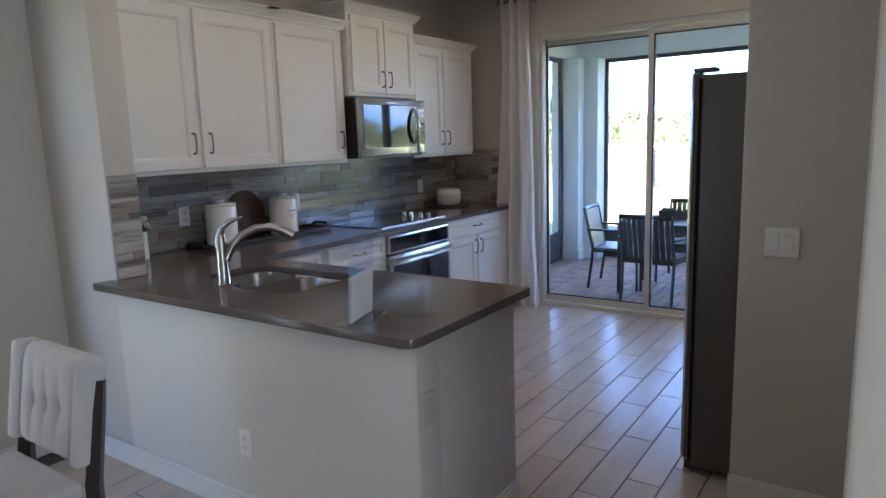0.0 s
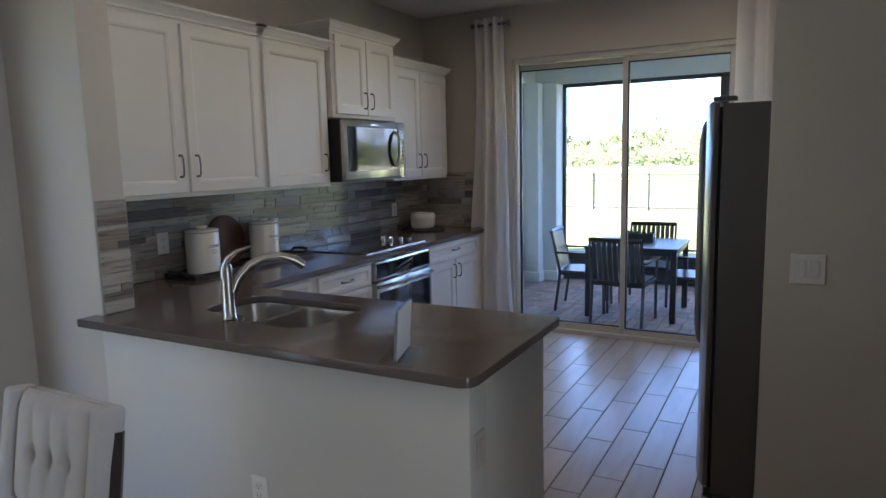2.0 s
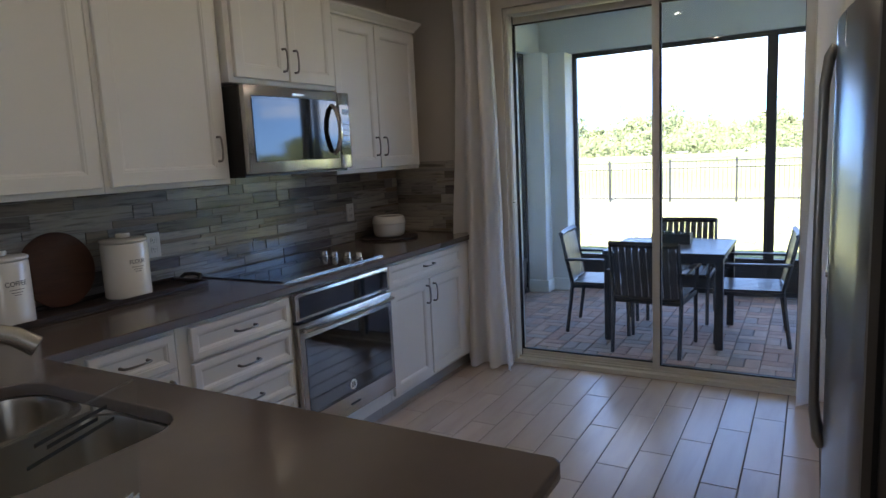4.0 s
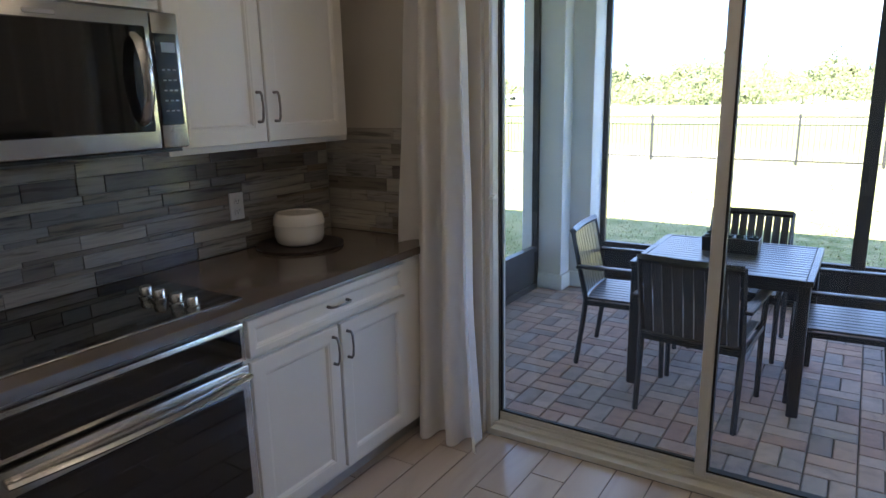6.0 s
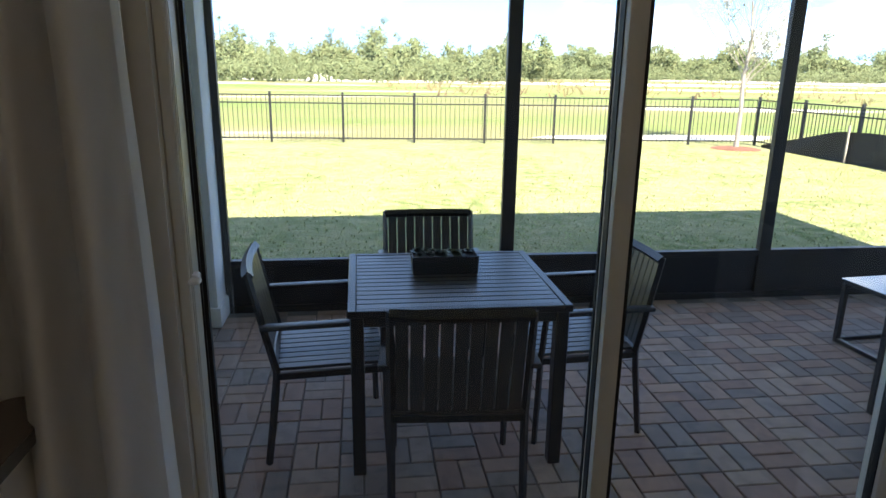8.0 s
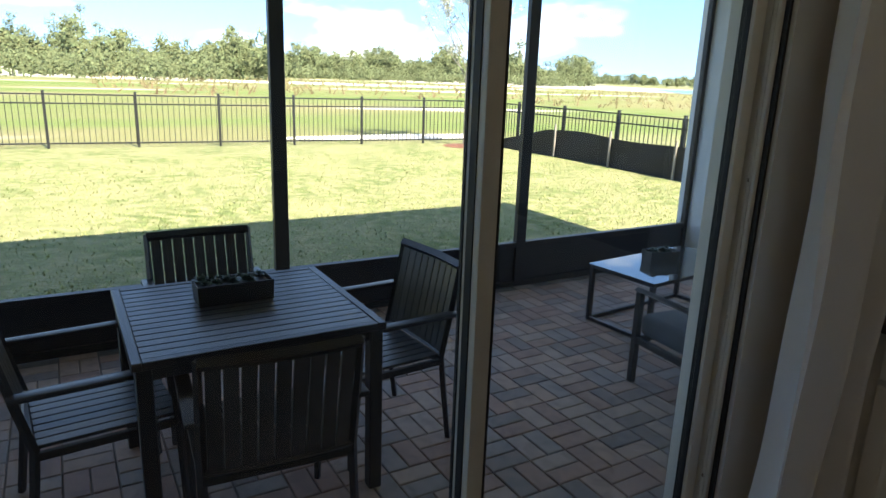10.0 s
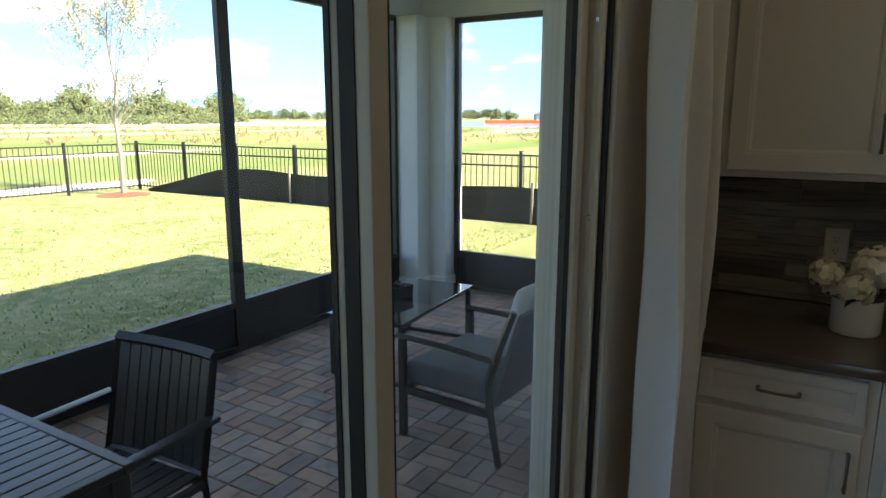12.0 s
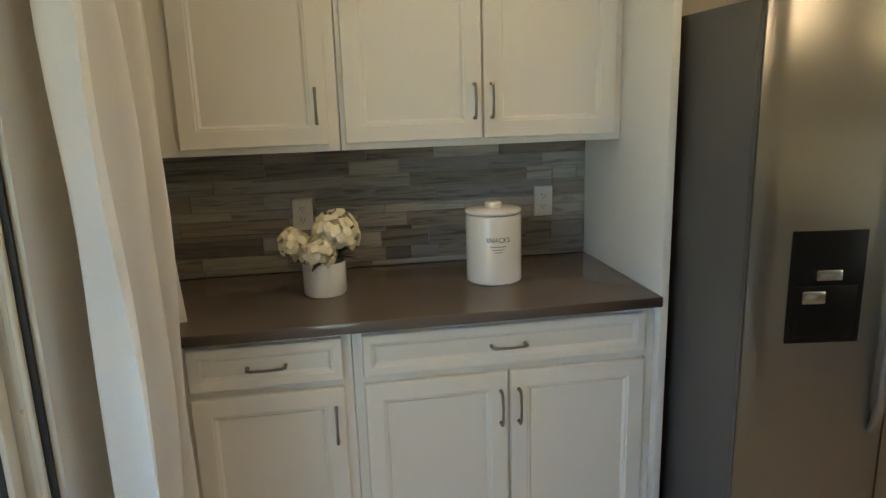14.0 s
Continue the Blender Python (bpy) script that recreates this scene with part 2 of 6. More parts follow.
def glass_mat(name, tint=(1, 1, 1), ior=1.5, rough=0.0, strength=1.0):
    """A thin pane: clear, with the gloss that Fresnel gives."""
    m = bpy.data.materials.new(name)
    m.use_nodes = True
    nt = m.node_tree
    nt.nodes.remove(nt.nodes["Principled BSDF"])
    out = nt.nodes["Material Output"]
    tr, gl, fr, mx = (nt.nodes.new(k) for k in ("ShaderNodeBsdfTransparent", "ShaderNodeBsdfGlossy", "ShaderNodeLayerWeight", "ShaderNodeMixShader"))
    tr.inputs["Color"].default_value = (*tint, 1)
    gl.inputs["Roughness"].default_value = rough
    fr.inputs["Blend"].default_value = 0.5
    pw, ma = nt.nodes.new("ShaderNodeMath"), nt.nodes.new("ShaderNodeMath")
    pw.operation, pw.inputs[1].default_value = "POWER", 5.0
    ma.operation, ma.inputs[1].default_value, ma.inputs[2].default_value = "MULTIPLY_ADD", 0.9 * strength, 0.035 * strength
    nt.links.new(fr.outputs["Facing"], pw.inputs[0])
    nt.links.new(pw.outputs[0], ma.inputs[0])
    nt.links.new(ma.outputs[0], mx.inputs["Fac"])
    nt.links.new(tr.outputs["BSDF"], mx.inputs[1])
    nt.links.new(gl.outputs["BSDF"], mx.inputs[2])
    nt.links.new(mx.outputs["Shader"], out.inputs["Surface"])
    return m


def glow_mat(name, col, strength):
    m = bpy.data.materials.new(name)
    m.use_nodes = True
    b = m.node_tree.nodes["Principled BSDF"]
    b.inputs["Base Color"].default_value = (*col, 1)
    b.inputs["Emission Color"].default_value = (*col, 1)
    b.inputs["Emission Strength"].default_value = strength
    return m


def cloth_sheer(name, col, through_amount):
    """Thin curtain cloth that lets part of the light through."""
    m = mat(name, col, 0.9, var=0.05, scale=6, fine=300, bump=0.15, stretch=(1, 1, 0.4))
    nt = m.node_tree
    b, out = nt.nodes["Principled BSDF"], nt.nodes["Material Output"]
    t, mx = nt.nodes.new("ShaderNodeBsdfTranslucent"), nt.nodes.new("ShaderNodeMixShader")
    t.inputs["Color"].default_value = (*col, 1)
    mx.inputs["Fac"].default_value = through_amount
    nt.links.new(b.outputs["BSDF"], mx.inputs[1])
    nt.links.new(t.outputs["BSDF"], mx.inputs[2])
    nt.links.new(mx.outputs["Shader"], out.inputs["Surface"])
    return m


M_WALL = mat("wall_paint", (0.55, 0.515, 0.455), 0.75, var=0.03, scale=1.3, fine=260, bump=0.12)
M_CEIL = mat("ceiling_paint", (0.72, 0.71, 0.68), 0.85, var=0.03, scale=1.2, fine=140, bump=0.2)
M_TRIM = mat("white_trim", (0.70, 0.69, 0.66), 0.4, var=0.02, fine=120, bump=0.02)
M_CAB = mat("cabinet_paint", (0.74, 0.72, 0.67), 0.38, var=0.025, scale=2, fine=90, bump=0.03)
# toe kick board, a darker tone than the cabinet fronts
M_TOE = mat("toe_kick_tone", (0.45, 0.43, 0.40), 0.5, var=0.04)
M_QUARTZ = mat("taupe_quartz", (0.128, 0.106, 0.094), 0.14, var=0.10, scale=5, fine=420, bump=0.01, rvar=0.03)
M_STEEL = mat("brushed_steel", (0.56, 0.55, 0.53), 0.24, 1.0, var=0.015, scale=2, fine=300, bump=0, stretch=(1, 1, 8), rvar=0.01)
M_STEELH = mat("brushed_steel_flat", (0.55, 0.54, 0.52), 0.25, 1.0, var=0.015, scale=2, fine=300, bump=0, stretch=(8, 1, 8), rvar=0.01)
M_SINK = mat("satin_sink_steel", (0.42, 0.39, 0.35), 0.30, 1.0, var=0.03, scale=3, fine=200, bump=0, rvar=0.02)
M_DISP = mat("dispenser_black", (0.006, 0.006, 0.006), 0.3, var=0.03, bump=0, spec=0.15)
M_FREDGE = mat("fridge_door_edge", (0.085, 0.075, 0.068), 0.4, 0.3, var=0.04, fine=200, bump=0.03)
M_NICKEL = mat("brushed_nickel", (0.50, 0.47, 0.43), 0.26, 1.0, var=0.04, fine=120, bump=0.02)
M_PULL = mat("pewter_pull", (0.24, 0.225, 0.21), 0.3, 1.0, var=0.05, fine=100, bump=0.02)
M_FRSIDE = mat("fridge_side_grey", (0.075, 0.068, 0.063), 0.42, 0.0, var=0.05, fine=400, bump=0.08)
M_BLACKGL = mat("black_glass", (0.006, 0.006, 0.007), 0.05, var=0.02, fine=30, bump=0.0, rvar=0.01, coat=0.3)
M_BLACKPL = mat("black_plastic", (0.012, 0.012, 0.012), 0.35, var=0.05, bump=0.02)
M_CERAM = mat("white_ceramic", (0.80, 0.78, 0.73), 0.14, var=0.02, fine=60, bump=0.01, rvar=0.03, coat=0.3)
M_PLATE = mat("white_plastic_plate", (0.78, 0.77, 0.74), 0.35, var=0.02, bump=0.0)
M_WOODDK = mat("dark_board_wood", (0.085, 0.035, 0.018), 0.45, var=0.35, scale=7, fine=60, bump=0.08, stretch=(1, 1, 7))
M_WOODTAB = mat("walnut_tabletop", (0.25, 0.110, 0.045), 0.28, var=0.22, scale=2.0, fine=30, bump=0.03, stretch=(1, 12, 1))
M_LEGDK = mat("espresso_wood", (0.030, 0.022, 0.019), 0.42, var=0.25, scale=6, fine=60, bump=0.05, stretch=(4, 4, 0.6))
M_LINEN = mat("oatmeal_linen", (0.50, 0.48, 0.47), 0.9, var=0.08, scale=9, fine=420, bump=0.35, sheen=0.2)
M_CURT = cloth_sheer("sheer_curtain", (0.90, 0.885, 0.87), 0.32)
M_BRONZE = mat("dark_bronze_metal", (0.020, 0.019, 0.019), 0.45, 0.0, var=0.12, scale=4, fine=90, bump=0.04)
M_KICK = mat("bronze_kick_panel", (0.017, 0.017, 0.019), 0.5, 0.0, var=0.12, scale=2, fine=60, bump=0.04)
M_STUCCO = mat("lanai_stucco", (0.66, 0.69, 0.69), 0.85, var=0.05, scale=2.5, fine=110, bump=0.35)
M_ALUM = mat("almond_aluminium", (0.60, 0.585, 0.53), 0.42, 0.0, var=0.04, fine=90, bump=0.02)
M_GASKET = mat("black_gasket", (0.008, 0.008, 0.008), 0.6, bump=0.0)
M_GLASS = glass_mat("door_glass", (0.975, 0.985, 0.985), 1.5)
M_ACRYL = glass_mat("clear_acrylic", (0.95, 0.97, 0.98), 1.5, 0.03)
M_PAPER = mat("printed_paper", (0.80, 0.80, 0.80), 0.5, var=0.03, bump=0.0)
M_INK = mat("dark_ink", (0.03, 0.03, 0.03), 0.6, bump=0.0)
M_SLAT = mat("charcoal_slat", (0.050, 0.049, 0.050), 0.36, var=0.25, scale=5, fine=70, bump=0.05, stretch=(1, 1, 1), per="object", spread=0.12)
M_PATIO_MT = mat("charcoal_frame_metal", (0.016, 0.016, 0.018), 0.4, 0.0, var=0.15, fine=120, bump=0.03)
M_CUSH = mat("slate_cushion", (0.085, 0.095, 0.105), 0.9, var=0.08, scale=10, fine=350, bump=0.3)
M_SLING = mat("grey_sling_weave", (0.10, 0.105, 0.115), 0.7, var=0.1, scale=10, fine=300, bump=0.3)
M_PLANTER = mat("graphite_planter", (0.022, 0.024, 0.026), 0.55, var=0.1, fine=150, bump=0.1)
M_SUCC = mat("succulent_leaf", (0.050, 0.085, 0.055), 0.5, var=0.3, scale=30, fine=200, bump=0.05, per="island", spread=0.45, hue=0.03)
M_PETAL = mat("cream_petal", (0.82, 0.76, 0.58), 0.7, var=0.08, scale=30, fine=200, bump=0.1, per="island", spread=0.08)
M_STEM = mat("flower_leaf", (0.045, 0.07, 0.035), 0.55, var=0.2, scale=30, bump=0.05)
M_GROUT = mat("tile_grout", (0.085, 0.078, 0.072), 0.9, var=0.1, fine=200, bump=0.1)
M_SPGROUT = mat("splash_grout", (0.36, 0.345, 0.32), 0.9, var=0.05, fine=200, bump=0.1)
M_JOINT = mat("paver_joint_sand", (0.12, 0.10, 0.085), 0.95, var=0.25, fine=300, bump=0.3)
FLOOR_STOPS = [(0.0, (0.500, 0.430, 0.378)), (0.35, (0.460, 0.396, 0.346)), (0.7, (0.525, 0.450, 0.395)), (1.0, (0.425, 0.365, 0.320))]
FLOOR_VEIN = [(0.25, (0.86, 0.85, 0.84)), (0.5, (1, 1, 1)), (0.75, (1.06, 1.06, 1.06))]
M_TILE = tile_mat("wood_look_tile", FLOOR_STOPS, FLOOR_VEIN, (0.17, 0.30), "object", (9, 1.6, 1), 0.06, "LINEAR")
M_TILEJ = tile_mat("wood_look_tile_far", FLOOR_STOPS, FLOOR_VEIN, (0.17, 0.30), "island", (9, 1.6, 1), 0.06, "LINEAR")
SPL_STOPS = [(0.0, (0.36, 0.337, 0.302)), (0.16, (0.265, 0.262, 0.258)), (0.30, (0.40, 0.372, 0.328)), (0.46, (0.29, 0.255, 0.213)), (0.62, (0.365, 0.352, 0.335)), (0.74, (0.225, 0.203, 0.182)), (0.84, (0.46, 0.436, 0.398)), (0.94, (0.165, 0.152, 0.150))]
SPL_VEIN = [(0.30, (0.46, 0.46, 0.49)), (0.42, (0.90, 0.90, 0.90)), (0.58, (1.12, 1.10, 1.07)), (0.70, (0.62, 0.60, 0.59))]
M_SPLASH = tile_mat("linear_glass_tile", SPL_STOPS, SPL_VEIN, (0.10, 0.22), "object", (4, 4, 55), 0.02)
PAV_STOPS = [(0.0, (0.300, 0.190, 0.150)), (0.22, (0.350, 0.260, 0.212)), (0.42, (0.215, 0.172, 0.155)), (0.62, (0.355, 0.240, 0.185)), (0.82, (0.260, 0.218, 0.198))]
PAV_VEIN = [(0.2, (0.6, 0.6, 0.62)), (0.5, (1, 1, 1)), (0.8, (1.25, 1.2, 1.15))]
M_PAVER = tile_mat("brick_paver", PAV_STOPS, PAV_VEIN, (0.6, 0.85), "object", (14, 14, 14), 0.5)
M_PAVERJ = tile_mat("brick_paver_far", PAV_STOPS, PAV_VEIN, (0.6, 0.85), "island", (14, 14, 14), 0.5)
M_LED = glow_mat("lamp_glow", (1.0, 0.80, 0.58), 6.0)
M_WATER = mat("pond_water", (0.16, 0.21, 0.25), 0.12, var=0.05, bump=0.0)
M_SAND = mat("pale_sand", (0.62, 0.56, 0.46), 0.95, var=0.12, scale=0.2, fine=2, bump=0.0)
M_MULCH = mat("bark_mulch", (0.14, 0.055, 0.03), 0.95, var=0.4, scale=8, fine=80, bump=0.5)
M_BARK = mat("pale_bark", (0.24, 0.21, 0.175), 0.9, var=0.25, scale=10, fine=60, bump=0.4, stretch=(1, 1, 0.3))
M_BUD = mat("young_leaf", (0.42, 0.41, 0.30), 0.7, var=0.2, scale=3, bump=0.0, per="island", spread=0.3, hue=0.02)
M_WOODS = mat("woods_leaf", (0.115, 0.130, 0.062), 0.9, var=0.30, scale=0.08, fine=0.6, bump=0.0, per="island", spread=0.30, hue=0.03, spec=0.1)
M_SCRUB = mat("dry_scrub", (0.150, 0.120, 0.062), 0.9, var=0.3, scale=0.1, fine=1, bump=0.0, spec=0.1, per="island", spread=0.4, hue=0.03)
M_SHRUB = mat("shrub_leaf", (0.105, 0.120, 0.058), 0.8, var=0.25, scale=3, bump=0.0, spec=0.1, per="island", spread=0.4, hue=0.02)
M_SILT = mat("silt_fabric", (0.014, 0.013, 0.012), 0.8, var=0.2, scale=3, fine=90, bump=0.3)
M_FENCE = mat("black_fence_metal", (0.012, 0.012, 0.012), 0.45, var=0.1, bump=0.02)
M_ORANGE = mat("orange_mesh", (0.75, 0.12, 0.03), 0.7, bump=0.0)
M_ROOF = mat("roof_shingle", (0.12, 0.11, 0.10), 0.9, var=0.2, scale=3, fine=40, bump=0.4)
M_HOUSE = mat("outer_stucco", (0.55, 0.52, 0.46), 0.9, var=0.06, scale=2, fine=100, bump=0.3)
M_WHITE = mat("white_siding", (0.75, 0.75, 0.75), 0.6, bump=0.0)


def ground_mat():
    """Lawn near the house, field with bare sand and scrub farther off."""
    m = bpy.data.materials.new("lawn_and_field")
    m.use_nodes = True
    nt = m.node_tree
    b = nt.nodes["Principled BSDF"]
    b.inputs["Roughness"].default_value = 0.95
    b.inputs["Specular IOR Level"].default_value = 0.15
    co = nt.nodes.new("ShaderNodeTexCoord")

    def nz(s, d, stretch=(1, 1, 1)):
        mp = nt.nodes.new("ShaderNodeMapping")
        mp.inputs["Scale"].default_value = stretch
        nt.links.new(co.outputs["Object"], mp.inputs["Vector"])
        n = nt.nodes.new("ShaderNodeTexNoise")
        n.inputs["Scale"].default_value, n.inputs["Detail"].default_value = s, d
        nt.links.new(mp.outputs["Vector"], n.inputs["Vector"])
        return n.outputs["Fac"]

    def mix(f, a, c):
        x = nt.nodes.new("ShaderNodeMix")
        x.data_type = "RGBA"
        nt.links.new(f, x.inputs["Factor"])
        for key, v in (("A", a), ("B", c)):
            if isinstance(v, tuple):
                x.inputs[key].default_value = (*v, 1)
            else:
                nt.links.new(v, x.inputs[key])
        return x.outputs["Result"]

    def step(v, lo, hi):
        r = nt.nodes.new("ShaderNodeMapRange")
        r.inputs["From Min"].default_value, r.inputs["From Max"].default_value = lo, hi
        nt.links.new(v, r.inputs["Value"])
        return r.outputs["Result"]

    green = mix(step(nz(0.9, 7), 0.36, 0.64), (0.125, 0.150, 0.052), (0.300, 0.270, 0.140))
    lawn = mix(step(nz(5, 9), 0.46, 0.60), green, (0.345, 0.300, 0.165))
    lawn = mix(step(nz(26, 4), 0.40, 0.75), lawn, (0.160, 0.185, 0.062))
    lawn = mix(step(nz(90, 3), 0.50, 0.72), lawn, (0.070, 0.090, 0.028))
    field = mix(step(nz(0.06, 5, (0.5, 1.3, 1)), 0.40, 0.60), (0.125, 0.165, 0.045), (0.205, 0.180, 0.085))
    field = mix(step(nz(0.05, 6, (0.35, 1.6, 1)), 0.57, 0.62), field, (0.60, 0.54, 0.44))
    sp = nt.nodes.new("ShaderNodeSeparateXYZ")
    nt.links.new(co.outputs["Object"], sp.inputs[0])
    col = mix(step(sp.outputs["Y"], 20.6, 21.4), lawn, field)
    nt.links.new(col, b.inputs["Base Color"])
    bp = nt.nodes.new("ShaderNodeBump")
    bp.inputs["Strength"].default_value, bp.inputs["Distance"].default_value = 0.8, 0.03
    nt.links.new(nz(45, 4), bp.inputs["Height"])
    nt.links.new(bp.outputs["Normal"], b.inputs["Normal"])
    return m


M_GROUND = ground_mat()

# ---- plan ----
XW, XE, YN = -2.70, 1.03, 5.585      # inner faces of the west, east and north walls
CEIL, CT = 2.80, 0.915              # ceiling and worktop heights
DX0, DX1, DH = -1.82, -0.025, 2.365   # the sliding door's opening
PZ, SY = -0.12, 8.685                # patio level, screen wall
LXW, LXE = -2.74, 3.93              # lanai side screens
SCR0, SCR1 = 0.26, 2.465             # screen openings from and to
GZ = -0.20                          # ground
WT = 0.18                          # thickness of the north wall

# ---- setting: ground, house shell ----
bm = bmesh.new()
xs = [-2500, -300, -60, -20, -8, 0, 8, 20, 60, 300, 2500]
ys = [-2500, -300, -60, -20, 0, 9, 16, 24, 40, 80, 160, 400, 2500]
grid = [[bm.verts.new((x, y, GZ)) for x in xs] for y in ys]
for i in range(len(ys) - 1):
    for j in range(len(xs) - 1):
        bm.faces.new((grid[i][j], grid[i][j + 1], grid[i + 1][j + 1], grid[i + 1][j]))
solid("ground", bm, M_GROUND, "sunlit green and straw-coloured lawn running out into open field", "lawn", "structure")

wall_west = bmesh.new()
for a, b in (((XW - .15, -3.2, 0), (XW, -0.7, CEIL)), ((XW - .15, -0.7, 2.25), (XW, 1.29, CEIL)), ((XW - .15, 1.29, 0), (XW, YN + WT, CEIL))):
    box(wall_west, a, b)
solid("wall_west", wall_west, M_WALL, "warm grey painted plaster wall behind the cooktop run", "wall", "structure")
bm = bmesh.new()
box(bm, (XW - .15, YN, 0), (DX0, YN + WT, CEIL))
box(bm, (DX1, YN, 0), (XE + .15, YN + WT, CEIL))
box(bm, (DX0, YN, DH), (DX1, YN + WT, CEIL))
solid("wall_north", bm, M_WALL, "warm grey painted wall around the sliding patio door", "wall", "structure")
solid("wall_east", bx((XE, 3.12, 0), (XE + .12, YN, CEIL)), M_WALL, "warm grey painted wall behind the side counter", "wall", "structure")
solid("wall_fridge", bx((0.280, 3.02, 0), (2.3, 3.12, CEIL), 0.008, 2), M_WALL, "warm grey painted wall end beside the refrigerator", "wall", "structure")
solid("wall_corner", bx((0.725, 1.20, 0), (2.3, 1.34, CEIL), 0.012, 2), M_WALL, "pale painted wall corner beside the dining room", "wall", "structure")
# unseen hall wall; the opening is added to let fill light in
bm = bmesh.new()
for a, b in (((2.2, -3.2, 0), (2.3, -0.5, CEIL)), ((2.2, 1.1, 0), (2.3, 3.02, CEIL)), ((2.2, -0.5, 0), (2.3, 1.1, 0.1)), ((2.2, -0.5, 2.3), (2.3, 1.1, CEIL))):
    box(bm, a, b)
solid("wall_hall", bm, M_WALL, "plain unseen wall closing the hall, with an added opening for fill light", "wall", "structure")
solid("wall_south", bx((XW - .15, -3.32, 0), (2.3, -3.2, CEIL)), M_WALL, "plain painted wall closing the dining room", "wall", "structure")
solid("wall_stub", bx((XW, 1.88, 0), (-2.175, 2.03, CEIL), 0.006, 2), M_WALL, "short warm grey wall end at the peninsula", "wall", "structure")
bm = bmesh.new()
box(bm, (-2.18, 1.872, 0), (-0.458, 2.00, CT - .035), 0.006, 2)
box(bm, (-0.58, 1.995, 0), (-0.460, 2.54, CT - .035), 0.006, 2)
solid("wall_peninsula", bm, mat("half_wall_paint", (0.62, 0.60, 0.56), 0.7, var=0.03, scale=1.3, fine=240, bump=0.12), "pale painted half wall under the peninsula worktop", "wall", "structure")
solid("ceiling", bx((XW - .15, -3.32, CEIL), (2.3, YN + WT, CEIL + .12)), M_CEIL, "plain pale painted kitchen ceiling", "ceiling", "structure")

# unseen house mass and roof, sized so that they shade the lawn
bm = bmesh.new()
# stretched west past the lanai only to shade the left lawn
box(bm, (-8, -3.6, 3.02), (4.38, 9.12, 3.16))
box(bm, (4.38, -3.6, 3.02), (9.4, 4.6, 3.16))
solid("roof", bm, M_ROOF, "unseen flat roof slab over the house and lanai, sized to shade the lawn", "roof", "structure")
solid("wall_outer_east", bx((4.25, -3.2, GZ), (9.0, 4.3, 3.02)), M_HOUSE, "plain beige stucco outer wall of the house", "wall", "structure")
solid("wall_outer_west", bx((-8, -3.2, GZ), (-4.6, 5.6, 3.02)), M_HOUSE, "plain beige stucco outer wall of the house", "wall", "structure")

# baseboards
bm = bmesh.new()


def base_run(a, b):
    box(bm, (a[0], a[1], 0.0), (b[0], b[1], 0.085), 0.003)
    box(bm, (a[0], a[1], 0.085), ((a[0] * .5 + b[0] * .5) if abs(a[0] - b[0]) < .05 else b[0], (a[1] * .5 + b[1] * .5) if abs(a[1] - b[1]) < .05 else b[1], 0.105), 0.003)


base_run((-2.685, 1.871), (-0.445, 1.857))
base_run((-0.458, 1.858), (-0.444, 2.54))
base_run((XW, 1.30), (XW + .015, 1.857))
base_run((XW, -3.2), (XW + .015, -0.75))
base_run((0.276, 3.019), (2.2, 3.005))
base_run((0.289, 3.02), (0.275, 3.12))
solid("baseboard", bm, M_TRIM, "white painted baseboard along the wall foot", "baseboard", "structure")

# west dining window with white casing
win = thing("window_1", (XW, 0.3, 0), "tall white-framed window with clear panes", "window", kind="structure")
bm = bmesh.new()
for a, b in (((XW - .10, -0.70, 0), (XW - .03, -0.62, 2.25)), ((XW - .10, 1.21, 0), (XW - .03, 1.29, 2.25)), ((XW - .10, -0.62, 2.17), (XW - .03, 1.21, 2.25)), ((XW - .10, -0.62, 0), (XW - .03, 1.21, 0.10)), ((XW - .10, 0.26, 0.1), (XW - .03, 0.34, 2.17))):
    box(bm, a, b, 0.004)
part("window_frame", bm, M_TRIM, win)
bm = bmesh.new()
for a, b in (((XW + .002, 1.285, 0), (XW + .018, 1.365, 2.33)), ((XW + .002, -0.78, 0), (XW + .018, -0.70, 2.33)), ((XW + .002, -0.70, 2.25), (XW + .018, 1.285, 2.33))):
    box(bm, a, b, 0.003)
part("window_casing", bm, M_TRIM, win)
for y0, y1 in ((-0.62, 0.26), (0.34, 1.21)):
    part("pane", bx((XW - .068, y0, 0.10), (XW - .062, y1, 2.17)), M_GLASS, win)

# ---- sliding door ----
door = thing("door_1", (-0.92, YN + .09, 0), "almond aluminium sliding glass patio door, closed", "sliding door", kind="structure")
bm = bmesh.new()
F0, F1, FT_ = YN + .028, YN + .178, .024
for a, b in (((DX0, F0, 0), (DX0 + FT_, F1, DH)), ((DX1 - FT_, F0, 0), (DX1, F1, DH)), ((DX0 + FT_, F0, DH - .04), (DX1 - FT_, F1, DH)), ((DX0 + FT_, F0 - .01, 0), (DX1 - FT_, F1, 0.03)), ((DX0 + FT_, F0 + .030, 0.03), (DX1 - FT_, F0 + .034, 0.046)), ((DX0 + FT_, F0 + .083, 0.03), (DX1 - FT_, F0 + .086, 0.046))):
    box(bm, a, b, 0.003)
frame_1 = part("frame", bm, M_ALUM, door)
for xx, sg_ in ((DX0 + FT_, 1), (DX1 - FT_, -1)):
    for yy in (F0 + .012, F0 + .024):
        a, b = sorted((xx, xx + sg_ * .0025))
        part("track_rib", bx((a, yy - .002, .047), (b, yy + .002, DH - .042)), M_ALUM, frame_1)
